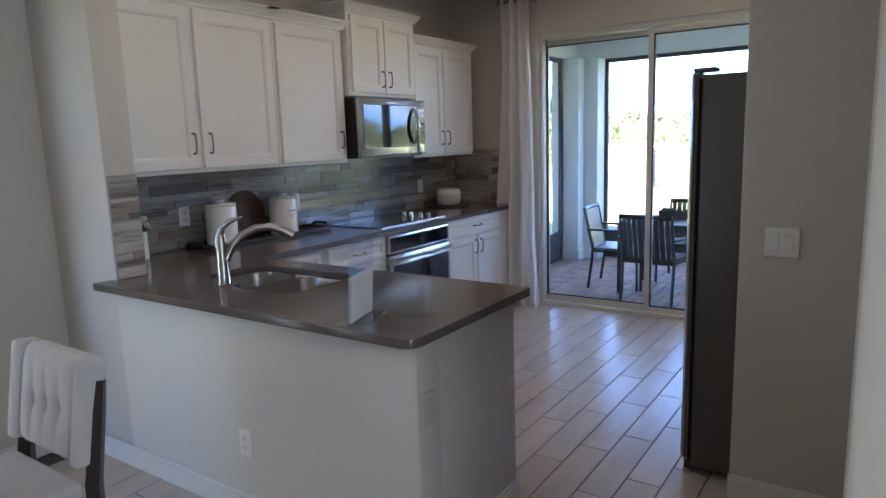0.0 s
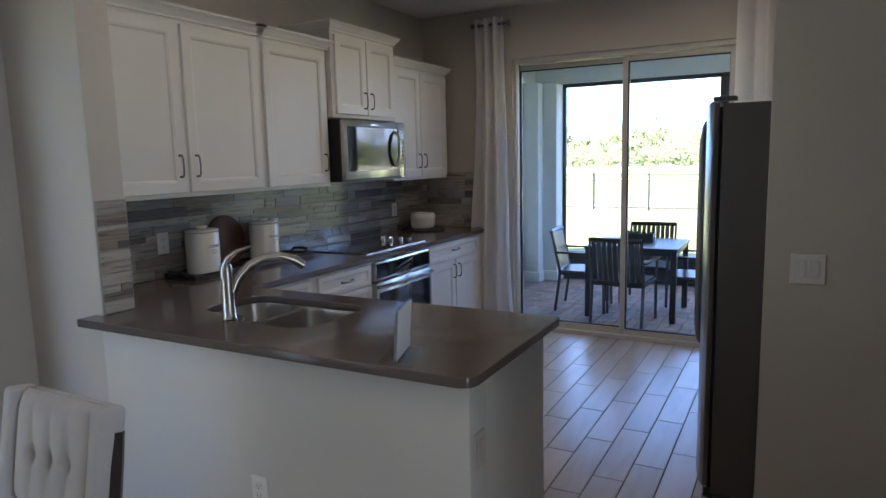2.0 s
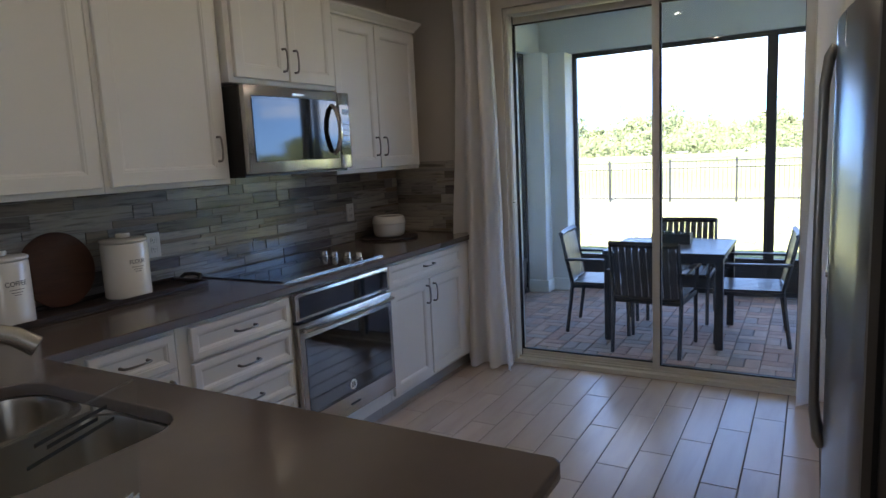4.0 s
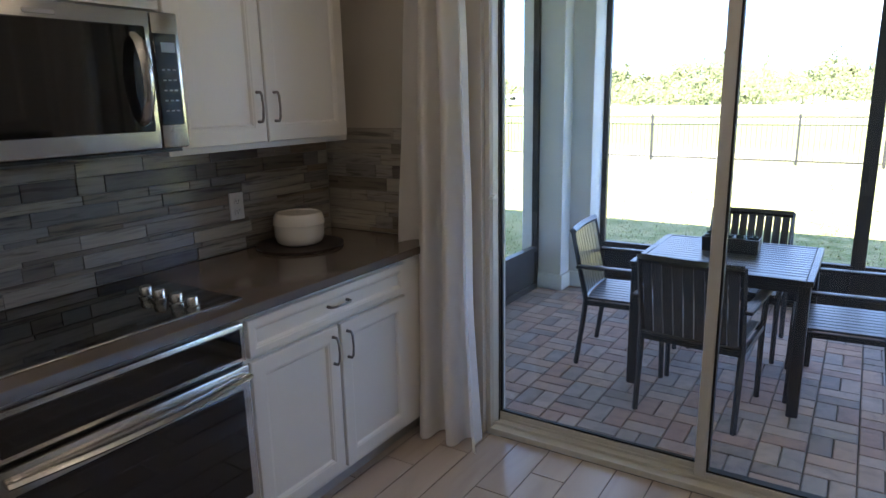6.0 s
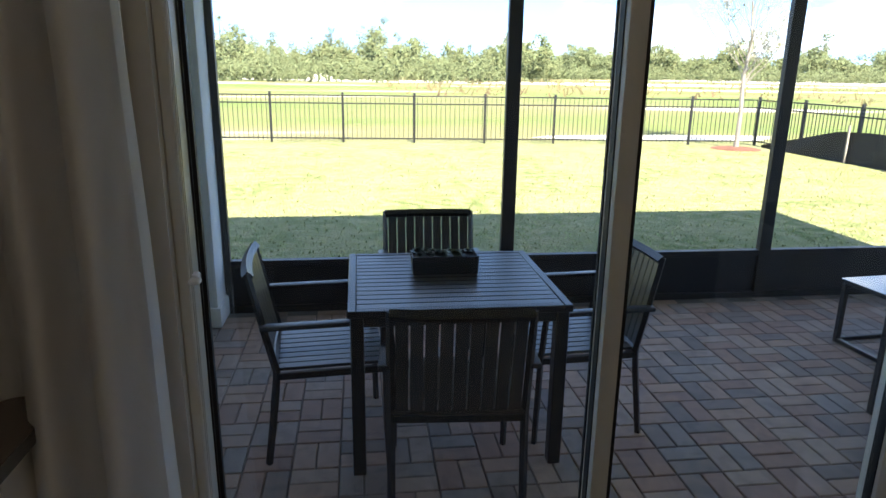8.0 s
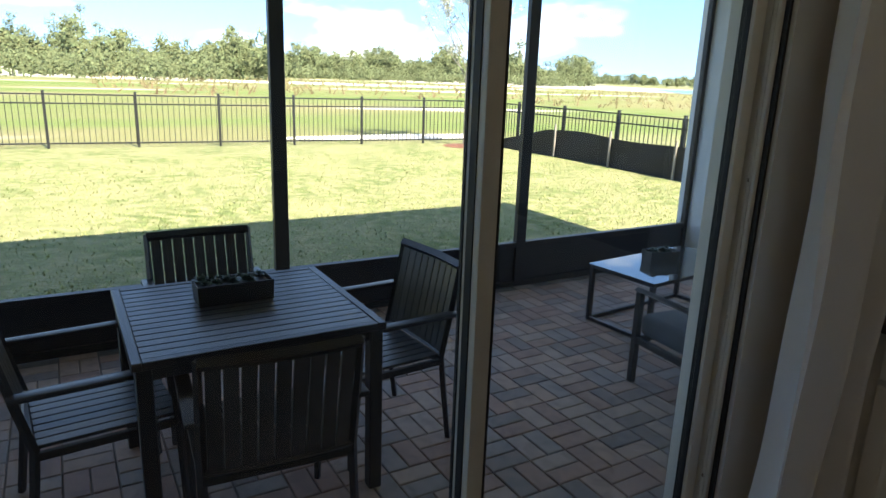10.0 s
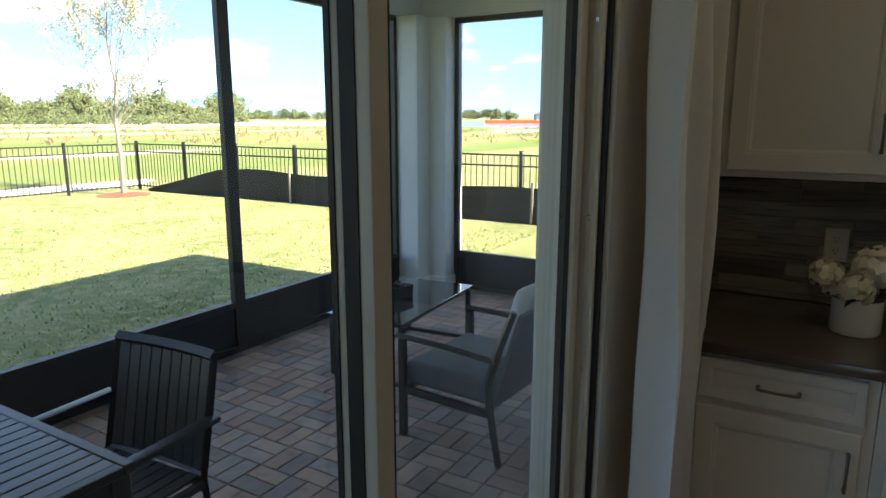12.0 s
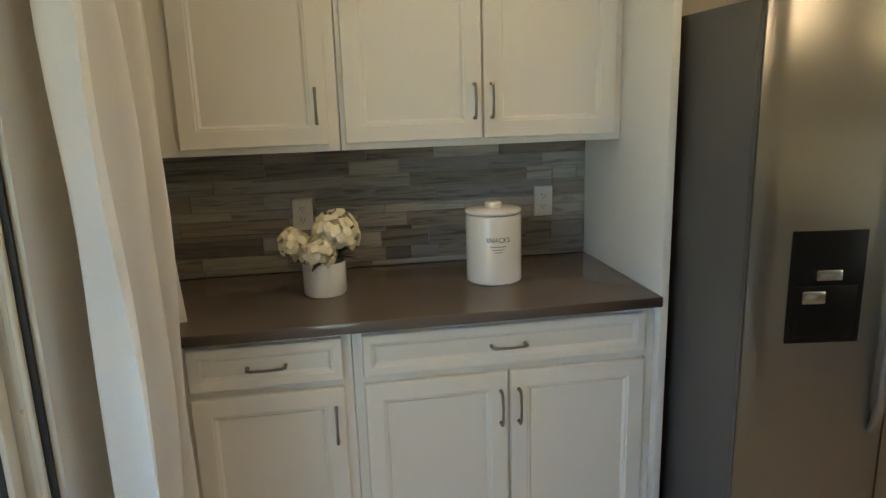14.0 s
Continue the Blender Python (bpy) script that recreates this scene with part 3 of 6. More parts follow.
for zz in (.42, .93, 1.32, 1.78):
    q = lathe(bmesh.new(), [(0, 0), (.006, 0), (.005, .0015), (0, .0015)], (0, 0, 0), 10)
    q.transform(Matrix.Translation((DX1 - FT_, F0 + .018, zz)) @ Matrix.Rotation(radians(-90), 4, "Y"))
    part("screw", q, M_NICKEL, frame_1, "small screw head")


def slider(x0, x1, y0, y1):
    leaf = bmesh.new()
    s, bt, z0, z1 = 0.044, 0.036, 0.034, DH - .045
    for a, b in (((x0, y0, z0), (x0 + s, y1, z1)), ((x1 - s, y0, z0), (x1, y1, z1)), ((x0 + s, y0, z0), (x1 - s, y1, z0 + bt)), ((x0 + s, y0, z1 - s), (x1 - s, y1, z1))):
        box(leaf, a, b, 0.004, 2)
    p = part("sash", leaf, M_ALUM, door)
    g = bmesh.new()
    w = 0.009
    for a, b in (((x0 + s, y0 + .005, z0 + bt), (x0 + s + w, y1 - .004, z1 - s)), ((x1 - s - .003, y0 + .012, z0 + bt), (x1 - s, y1 - .004, z1 - s)), ((x0 + s, y0 + .005, z0 + bt), (x1 - s, y1 - .004, z0 + bt + w)), ((x0 + s, y0 + .005, z1 - s - w), (x1 - s, y1 - .004, z1 - s))):
        box(g, a, b)
    part("gasket", g, M_GASKET, p, "black rubber glazing bead")
    ym = (y0 + y1) / 2
    part("pane", bx((x0 + s, ym - .004, z0 + bt), (x1 - s, ym + .004, z1 - s)), M_GLASS, p, "clear glass pane")
    return p


leaf_a = slider(DX0 - .018, -0.848, F0 + .088, F0 + .114)
leaf_b = slider(-0.892, DX1 - FT_ - .002, F0 + .037, F0 + .080)
lock = bmesh.new()
box(lock, (DX0 + FT_ - .001, F0 + .010, 1.105), (DX0 + FT_ + .014, F0 + .040, 1.125), 0.003)
box(lock, (DX0 + FT_ - .001, F0 - .012, 1.109), (DX0 + FT_ + .022, F0 + .012, 1.121), 0.003)
part("latch", lock, M_PLATE, leaf_a, "small white latch")
part("weatherstrip", bx((-0.8945, F0 + .060, .05), (-0.892, F0 + .086, DH - .05)), M_GASKET, leaf_b, "black weather strip")
bm = bmesh.new()
box(bm, (DX1 - .010, F0 - .014, .03), (DX1 + .004, F0 + .001, DH - .03))
box(bm, (DX0 + FT_ - .002, F0 + .080, .03), (DX0 + FT_ + .004, F0 + .087, DH - .03))
part("seal", bm, M_GASKET, door, "black jamb seal")

# ---- lanai ----
bm = bmesh.new()
H2 = 2.86
box(bm, (LXW - .2, SY - .02, SCR1), (LXE + .2, SY + .18, H2))              # header north
box(bm, (LXW - .2, YN + WT, SCR1), (LXW, SY - .02, H2))                   # header west
box(bm, (LXE, YN + WT, SCR1), (LXE + .2, SY - .02, H2))                   # header east
box(bm, (LXW - .2, 8.29, PZ), (-2.565, SY + .18, SCR1), 0.015, 2)           # pier north-west
box(bm, (-2.58, 8.47, PZ), (-2.38, SY + .18, SCR1), 0.015, 2)
box(bm, (3.80, 8.32, PZ), (LXE + .2, SY + .18, SCR1), 0.015, 2)             # pier north-east
box(bm, (3.59, 8.50, PZ), (3.815, SY + .18, SCR1), 0.015, 2)
box(bm, (LXW - .2, YN + WT, PZ), (LXW, 5.95, SCR1))
box(bm, (LXE, YN + WT, PZ), (LXE + .2, 5.82, SCR1))
solid("wall_lanai", bm, M_STUCCO, "pale blue-grey stucco piers and header of the lanai", "wall", "structure")
bm = bmesh.new()
box(bm, (LXW - .22, 8.27, PZ), (-2.545, SY + .2, PZ + .14), 0.015, 2)
box(bm, (-2.56, 8.45, PZ), (-2.36, SY + .2, PZ + .14), 0.015, 2)
box(bm, (3.78, 8.30, PZ), (LXE + .22, SY + .2, PZ + .14), 0.015, 2)
box(bm, (3.57, 8.48, PZ), (3.80, SY + .2, PZ + .14), 0.015, 2)
solid("trim_pier", bm, M_STUCCO, "stucco foot around the lanai piers", "trim", "structure")
bm = bmesh.new()
box(bm, (DX1 + .02, YN + WT + .001, PZ), (LXE, YN + WT + .02, H2))
box(bm, (LXW, YN + WT + .001, PZ), (DX0 - .02, YN + WT + .02, H2))
box(bm, (DX0 - .02, YN + WT + .001, DH + .02), (DX1 + .02, YN + WT + .02, H2))
solid("wall_house_back", bm, M_STUCCO, "stucco house wall facing the lanai", "wall", "structure")
solid("ceiling_lanai", bx((LXW - .2, YN + WT, H2), (LXE + .2, SY + .18, H2 + .1)), mat("lanai_ceiling_paint", (0.62, 0.64, 0.63), 0.85, var=0.03, fine=120, bump=0.2), "plain pale lanai ceiling", "ceiling", "structure")


def screen(name, p0, p1, posts, label):
    """A screen bay wall from p0 to p1 with posts at the given fractions."""
    ob = thing(name, (p0[0], p0[1], PZ), label, "screen wall")
    along = 0 if abs(p1[0] - p0[0]) > abs(p1[1] - p0[1]) else 1

    def bar(u0, u1, z0, z1, t, mtl, nm, lab=""):
        if along == 0:
            q = bx((u0, p0[1] + .06 - t / 2, z0), (u1, p0[1] + .06 + t / 2, z1), 0.003)
        else:
            q = bx((p0[0] - t / 2, u0, z0), (p0[0] + t / 2, u1, z1), 0.003)
        return part(nm, q, mtl, ob, lab)

    a, b = p0[along], p1[along]
    bar(a, a + .045, PZ, SCR1, .05, M_BRONZE, "post")
    bar(b - .045, b, PZ, SCR1, .05, M_BRONZE, "post")
    bar(a + .045, b - .045, SCR1 - .05, SCR1, .05, M_BRONZE, "top_rail")
    cuts = [a + .045] + posts + [b - .045]
    for c in posts:
        bar(c - .047, c + .047, PZ, SCR1 - .05, .05, M_BRONZE, "post")
    for k in range(len(cuts) - 1):
        u0 = cuts[k] + (.047 if k else 0)
        u1 = cuts[k + 1] - (.047 if k < len(cuts) - 2 else 0)
        bar(u0, u1, SCR0 - .045, SCR0, .055, M_BRONZE, "chair_rail")
        bar(u0, u1, PZ + .05, SCR0 - .045, .012, M_KICK, "kick_panel", "dark bronze kick plate")
        bar(u0, u1, PZ, PZ + .05, .05, M_BRONZE, "bottom_rail")
    return ob


screen("screen_wall", (-2.38, SY), (3.59, SY), [-0.41, 1.58], "dark bronze aluminium screen frame with solid kick plate")
screen("screen_wall", (LXW - .06, 5.95), (LXW - .06, 8.29), [], "dark bronze aluminium side screen with kick plate")
screen("screen_wall", (LXE + .06, 5.82), (LXE + .06, 8.32), [], "dark bronze aluminium side screen with kick plate")


# ---- cabinets ----
class Face:
    """Maps across, up and outward to the world for a cabinet run."""

    def __init__(self, x, sign):
        self.x, self.s = x, sign

    def __call__(self, u, v, d):
        return (self.x + self.s * d, u, v)


DOOR_RINGS = [(0, 0.0), (0, 0.016), (0.003, 0.019), (0.052, 0.019), (0.056, 0.0165), (0.060, 0.0165), (0.068, 0.0085), (0.074, 0.0085)]
DRAW_RINGS = [(0, 0.0), (0, 0.016), (0.003, 0.019), (0.026, 0.019), (0.029, 0.0165), (0.032, 0.0165), (0.041, 0.009), (0.046, 0.009)]


def pull(f, u, v, vertical, parent, length=0.105):
    q, h = bmesh.new(), length / 2
    if vertical:
        pts = [(u, v - h, .018), (u, v - h, .040), (u, v - h + .012, .047), (u, v, .050), (u, v + h - .012, .047), (u, v + h, .040), (u, v + h, .018)]
    else:
        pts = [(u - h, v, .018), (u - h, v, .040), (u - h + .012, v, .047), (u, v, .050), (u + h - .012, v, .047), (u + h, v, .040), (u + h, v, .018)]
    tube(q, [f(*p) for p in pts], [.0065, .0052, .0047, .0040, .0047, .0052, .0065], 8)
    return part("handle", q, M_PULL, parent, "pewter bow handle")


def cabinet(name, f, y0, y1, z0, z1, depth, fronts, label, crown=0.0, toe=False, frame_skip=None):
    """fronts: (kind, u0, u1, v0, v1, (handle u, v, vertical) or None)."""
    ob = thing(name, (f.x, (y0 + y1) / 2, z0 if not toe else 0), label, "cabinet")
    q = bmesh.new()
    back = f.x - f.s * depth
    zz = z0 if not toe else 0.10
    if frame_skip is None:
        box(q, (back, y0, zz), (f.x, y1, z1), 0.0015)
    else:
        a0, a1, b0, b1 = frame_skip
        box(q, (back, y0, zz), (f.x, a0, z1), 0.001)
        box(q, (back, a1, zz), (f.x, y1, z1), 0.001)
        box(q, (back, a0, zz), (f.x, a1, b0), 0.001)
        box(q, (back, a0, b1), (f.x, a1, z1), 0.001)
    part("body", q, M_CAB, ob)
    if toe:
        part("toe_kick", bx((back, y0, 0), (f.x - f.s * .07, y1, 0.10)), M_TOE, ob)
    for kind, u0, u1, v0, v1, hd in fronts:
        p = part("door" if kind == "door" else "drawer", rings_panel(bmesh.new(), u0, u1, v0, v1, DOOR_RINGS if kind == "door" else DRAW_RINGS, lambda u, v, d: f(u, v, d + .001)), M_CAB, ob, smooth=20)
        if hd:
            pull(f, hd[0], hd[1], hd[2], p)
    if crown:
        q = bmesh.new()
        prof = [(0.0, 0.0), (0.012, 0.0), (0.014, 0.012), (0.030, 0.030), (0.040, 0.046), (0.046, 0.050), (0.046, 0.062), (0.0, 0.062)]
        loops = []
        for d, h in prof:
            loops.append([q.verts.new(p) for p in ((back, y0 - d, z1 + h), (f.x + f.s * d, y0 - d, z1 + h), (f.x + f.s * d, y1 + d, z1 + h), (back, y1 + d, z1 + h))])
        for p, r in zip(loops, loops[1:]):
            for i in range(3):
                q.faces.new((p[i], p[i + 1], r[i + 1], r[i]))
        part("crown_moulding", q, M_CAB, ob, smooth=25)
        q = bmesh.new()
    return ob


UW, BW = Face(-2.352, 1), Face(-2.062, 1)
UB, UT = 1.372, 2.245
UPL = "white painted wall cabinet with recessed panel doors and crown moulding"
cabinet("wall_cabinet", UW, 2.032, 3.075, UB, UT, 0.345, [("door", 2.045, 2.504, UB + .022, UT - .02, (2.466, 1.528, True)), ("door", 2.532, 3.058, UB + .022, UT - .02, (2.570, 1.528, True))], UPL, 0.06)
cabinet("wall_cabinet", UW, 3.077, 3.690, UB, UT, 0.345, [("door", 3.097, 3.655, UB + .022, UT - .02, (3.617, 1.528, True))], "white painted single-door wall cabinet with crown moulding", 0.06)
UM = Face(-2.320, 1)
cabinet("wall_cabinet", UM, 3.705, 4.462, 1.822, 2.372, 0.375, [("door", 3.735, 4.080, 1.846, 2.352, (4.045, 1.945, True)), ("door", 4.090, 4.440, 1.846, 2.352, (4.125, 1.945, True))], "short white cabinet above the microwave with crown moulding", 0.06)
cabinet("wall_cabinet", UW, 4.464, 5.340, UB, UT, 0.345, [("door", 4.482, 4.872, UB + .022, UT - .02, (4.835, 1.522, True)), ("door", 4.880, 5.322, UB + .022, UT - .02, (4.918, 1.522, True))], UPL, 0.06)
D0, D1 = 0.735, 0.862
cabinet("base_cabinet", BW, 2.60, 3.085, 0.0, CT - .035, 0.635, [("drawer", 2.74, 3.065, D0, D1, (2.90, .80, False)), ("door", 2.74, 3.065, .125, .72, (3.035, .64, True))], "white painted base cabinet with drawer above door", toe=True)
dr = [("drawer", 3.142, 3.675, a, b, (3.408, (a + b) / 2 if a > .4 else b - .10, False)) for a, b in ((D0, D1), (.582, .722), (.432, .569), (.125, .419))]
cabinet("base_cabinet", BW, 3.087, 3.690, 0.0, CT - .035, 0.635, dr, "white painted bank of four drawers", toe=True)
cabinet("oven_cabinet", BW, 3.692, 4.440, 0.0, CT - .035, 0.635, [], "white painted cabinet housing the wall oven", toe=True, frame_skip=(3.708, 4.424, .185, .858))
cabinet("base_cabinet", BW, 4.442, YN - .002, 0.0, CT - .035, 0.635, [("drawer", 4.458, 5.31, D0, D1, (4.882, .805, False)), ("door", 4.458, 4.878, .125, .72, (4.845, .63, True)), ("door", 4.892, 5.31, .125, .72, (4.925, .63, True))], "white painted base cabinet with one drawer over two doors", toe=True)

UE, BE = Face(0.715, -1), Face(0.425, -1)
cabinet("wall_cabinet", UE, 4.952, YN - .002, UB, UT, 0.31, [("door", 4.985, 5.43, UB + .022, UT - .02, (5.020, 1.512, True))], "white painted single-door wall cabinet with crown moulding", 0.06)
cabinet("wall_cabinet", UE, 4.020, 4.950, UB, UT, 0.31, [("door", 4.045, 4.492, UB + .022, UT - .02, (4.467, 1.512, True)), ("door", 4.498, 4.935, UB + .022, UT - .02, (4.523, 1.512, True))], UPL, 0.06)
cabinet("base_cabinet", BE, 4.962, YN - .002, 0.0, CT - .035, 0.60, [("drawer", 4.99, 5.42, D0, D1, (5.203, .796, False)), ("door", 4.99, 5.42, .125, .71, (5.018, .597, True))], "white painted base cabinet with drawer above single door", toe=True)
cabinet("base_cabinet", BE, 4.020, 4.960, 0.0, CT - .035, 0.60, [("drawer", 4.055, 4.932, D0, D1, (4.496, .796, False)), ("door", 4.055, 4.491, .125, .71, (4.465, .597, True)), ("door", 4.499, 4.932, .125, .71, (4.522, .597, True))], "white painted base cabinet with wide drawer over two doors", toe=True)
solid("end_panel", bx((0.392, 3.992, 0), (XE - .002, 4.018, UT + .06), 0.002), M_CAB, "tall white end panel between counter and refrigerator", "panel")

# worktops
C0, C1 = CT - .034, CT
hole = arc(-1.775, 2.215, 0.10, 180, 270) + [(-1.60, 2.115), (-1.545, 2.045)] + arc(-1.315, 2.135, 0.10, -90, 0) + arc(-1.315, 2.365, 0.10, 0, 90) + arc(-1.775, 2.365, 0.10, 90, 180)
outer = [(-2.213, 1.79)] + arc(-0.465, 1.845, 0.055, -90, 0) + arc(-0.435, 2.575, 0.025, 0, 90) + [(-2.032, 2.60), (-2.032, YN - .002), (XW + .002, YN - .002), (XW + .002, 2.032), (-2.173, 2.032), (-2.173, 1.878), (-2.213, 1.878)]
wt = flat_shape("worktop", [outer, hole], C0, C1, M_QUARTZ)
tagged(wt, "polished taupe quartz worktop with undermount sink cutout", "worktop")
wt2 = flat_shape("worktop", [[(0.378, 4.018), (XE - .002, 4.018), (XE - .002, YN - .002), (0.378, YN - .002)]], C0, C1, M_QUARTZ)
tagged(wt2, "polished taupe quartz side worktop", "worktop")

# sink
sink = thing("sink", (-1.545, 2.26, CT - .035), "stainless steel double-bowl undermount sink", "sink")


def bowl(x0, x1, y0, y1):
    q, depth, loops = bmesh.new(), 0.19, []
    for ins, z, r in ((-0.012, 0, .10), (0.0, 0, .10), (0.004, -.02, .10), (0.012, -depth * .85, .09), (0.03, -depth * .98, .08), (0.06, -depth, .06)):
        loops.append([q.verts.new((x, y, CT - .0345 + z)) for x, y in rrect(x0 + ins, x1 - ins, y0 + ins, y1 - ins, r)])
    for p, r in zip(loops, loops[1:]):
        n = len(p)
        for i in range(n):
            q.faces.new((p[i], p[(i + 1) % n], r[(i + 1) % n], r[i]))
    q.faces.new(loops[-1])
    part("bowl", q, M_SINK, sink, smooth=60)


bowl(-1.868, -1.575, 2.125, 2.458)
bowl(-1.545, -1.222, 2.052, 2.458)
solid_bm = bmesh.new()
box(solid_bm, (-1.578, 2.10, CT - .055), (-1.543, 2.455, CT - .038), 0.004)
part("divider", solid_bm, M_SINK, sink)

# ---- floor and backsplash backing ----
solid("floor", bx((XW, -3.2, -0.12), (2.2, YN + .020, -0.004)), M_GROUT, "wood-look porcelain plank tile floor with dark grout", "floor", "structure")
solid("patio", bx((LXW - .2, YN + WT, GZ + .001), (LXE + .2, SY + .2, PZ - .012)), M_JOINT, "brick paver patio laid in basket weave", "patio", "structure")

# ---- lamps: ceiling downlights, daylight in the west window, added fill in the hall ----
WARM = (1.0, 0.86, 0.70)
k = 0
for lx, ly in ((-1.35, 2.3), (-1.35, 3.4), (-1.35, 4.5), (-0.15, 3.7), (-0.15, 4.7), (-1.2, 0.2), (0.2, -0.9)):
    cl = thing("ceiling_downlight", (lx, ly, CEIL), "small round recessed ceiling downlight, switched on", "ceiling light", "kitchen downlights")
    part("trim_ring", lathe(bmesh.new(), [(0.055, -.001), (0.075, -.001), (0.078, -.006), (0.058, -.008), (0.052, -.001)], (0, 0, 0)), M_TRIM, cl, local=True)
    part("lens", lathe(bmesh.new(), [(0.0, -.003), (0.053, -.003)], (0, 0, 0)), M_LED, cl, local=True)
    la = new("downlight_lamp", bpy.data.lights.new("downlight_lamp", "SPOT"))
    la.data.energy, la.data.color, la.data.spot_size, la.data.spot_blend, la.data.shadow_soft_size = DOWN_W, WARM, radians(150), 0.8, 0.05
    la.matrix_world = pose(lx, ly, CEIL - .02)
sky_w = new("daylight_fill", bpy.data.lights.new("daylight_fill", "AREA"))
sky_w.data.shape, sky_w.data.size, sky_w.data.size_y, sky_w.data.energy, sky_w.data.color = "RECTANGLE", 1.8, 2.0, SKY_W, (0.80, 0.91, 1.0)
sky_w.matrix_world = look((XW - .055, 0.3, 1.15), (0, 0.3, 1.15))
# added fill lamp in the hall opening, brightens the half wall and dining side
hall_fill = new("daylight_fill", bpy.data.lights.new("daylight_fill", "AREA"))
hall_fill.data.shape, hall_fill.data.size, hall_fill.data.size_y, hall_fill.data.energy, hall_fill.data.color = "RECTANGLE", 1.6, 2.1, HALL_FILL, (0.80, 0.91, 1.0)
hall_fill.matrix_world = look((2.195, 0.3, 1.2), (0, 0.3, 1.2))

# ---- appliances ----
mw = thing("microwave", (-2.45, 4.0800, 1.4020), "stainless over-range microwave with black glass door", "microwave")
part("body", bx((XW + .004, 3.7050, 1.4039), (-2.272, 4.4650, 1.8080), 0.004), M_BLACKPL, mw)
fx = -2.27
dm = part("door", bx((fx, 3.7070, 1.4096), (fx + .032, 4.3680, 1.8061), 0.006, 2), M_STEEL, mw, "brushed stainless door frame")
part("window", bx((fx + .030, 3.745, 1.462), (fx + .036, 4.3500, 1.762), 0.003), M_BLACKGL, dm, "black reflective glass")
cp = part("control_panel", bx((fx, 4.3720, 1.4096), (fx + .032, 4.4640, 1.8061), 0.006, 2), M_STEEL, mw)
part("keypad", bx((fx + .030, 4.3720, 1.4782), (fx + .036, 4.4500, 1.7451), 0.002), M_BLACKGL, cp, "black glass keypad")
part("display", bx((fx + .036, 4.3950, 1.6908), (fx + .0372, 4.4420, 1.7194)), mat("display_lens", (0.25, 0.32, 0.36), 0.2, bump=0), cp)
M_KEY = mat("grey_print", (0.35, 0.36, 0.37), 0.5, bump=0)
for i in range(5):
    for j in range(3):
        part("key_mark", bx((fx + .036, 4.3900 + j * .018, 1.6384 - i * .03), (fx + .0367, 4.4010 + j * .018, 1.6431 - i * .03)), M_KEY, cp)
q = bmesh.new()
tube(q, [(fx + .034, 4.3120, 1.4859), (fx + .060, 4.3120, 1.5097), (fx + .078, 4.3120, 1.5621), (fx + .084, 4.3120, 1.6117), (fx + .078, 4.3120, 1.6622), (fx + .060, 4.3120, 1.7146), (fx + .034, 4.3120, 1.7384)], [.016, .018, .018, .018, .018, .018, .016], 10, 0.5)
part("handle", q, M_STEEL, dm, "bowed stainless handle")
part("badge", bx((fx + .032, 4.0200, 1.7718), (fx + .0335, 4.1000, 1.7832), 0.0005), M_NICKEL, dm)
part("underside", bx((-2.69, 3.7100, 1.3953), (-2.275, 4.4600, 1.4039)), M_BLACKPL, mw)

ov = thing("wall_oven", (-2.05, 4.0602, 0.1989), "stainless built-in wall oven with black glass door", "oven")
part("body", bx((-2.60, 3.7068, 0.2018), (-2.058, 4.4212, 0.8599), 0.002), M_BLACKPL, ov)
ox = -2.058
q = bx((ox, 3.6973, 0.7449), (ox + .030, 4.4307, 0.8697), 0.004, 2)
cpn = part("control_panel", q, M_STEELH, ov, "stainless control panel")
part("display_glass", bx((ox + .028, 3.7183, 0.7595), (ox + .034, 4.4135, 0.8550), 0.002), M_BLACKGL, cpn, "black glass display")
dov = part("door", bx((ox, 3.6973, 0.1940), (ox + .040, 4.4307, 0.7322), 0.005, 2), M_STEELH, ov, "stainless oven door")
part("glass", bx((ox + .038, 3.7278, 0.2934), (ox + .043, 4.4002, 0.6620), 0.003), M_BLACKGL, dov, "black glass window")
q = bmesh.new()
n = 12
pts = [(ox + .052 + .030 * math.sin(math.pi * i / n), 3.7116 + (4.4164 - 3.7116) * i / n, 0.7039) for i in range(n + 1)]
tube(q, pts, [.022] * (n + 1), 8, 0.4475)
for yy in (3.7355, 4.3925):
    box(q, (ox + .036, yy - .012, 0.6932), (ox + .062, yy + .012, 0.7147), 0.003)
part("handle", q, M_STEEL, dov, "wide bowed stainless handle")
part("badge", bx((ox + .040, 4.0268, 0.2379), (ox + .0412, 4.1032, 0.2476)), M_INK, dov)
q = lathe(bmesh.new(), [(0, 0), (.026, 0), (.026, .0012), (0, .0012)])
q.transform(Matrix.Translation((ox + .0432, 4.0506, 0.3422)) @ Matrix.Rotation(radians(90), 4, "Y"))
stk = part("sticker", q, M_PAPER, dov, "round white sticker")
q = bmesh.new()
for s in (-1, 0, 1):
    box(q, (ox + .0446, 4.0506 + s * .010 - .003, 0.3285), (ox + .0450, 4.0506 + s * .010 + .003, 0.3558))
part("print", q, M_INK, stk)
q = bmesh.new()
box(q, (ox + .003, 3.6973, 0.7332), (ox + .012, 4.4307, 0.7449))
part("vent_gap", q, M_BLACKPL, ov)

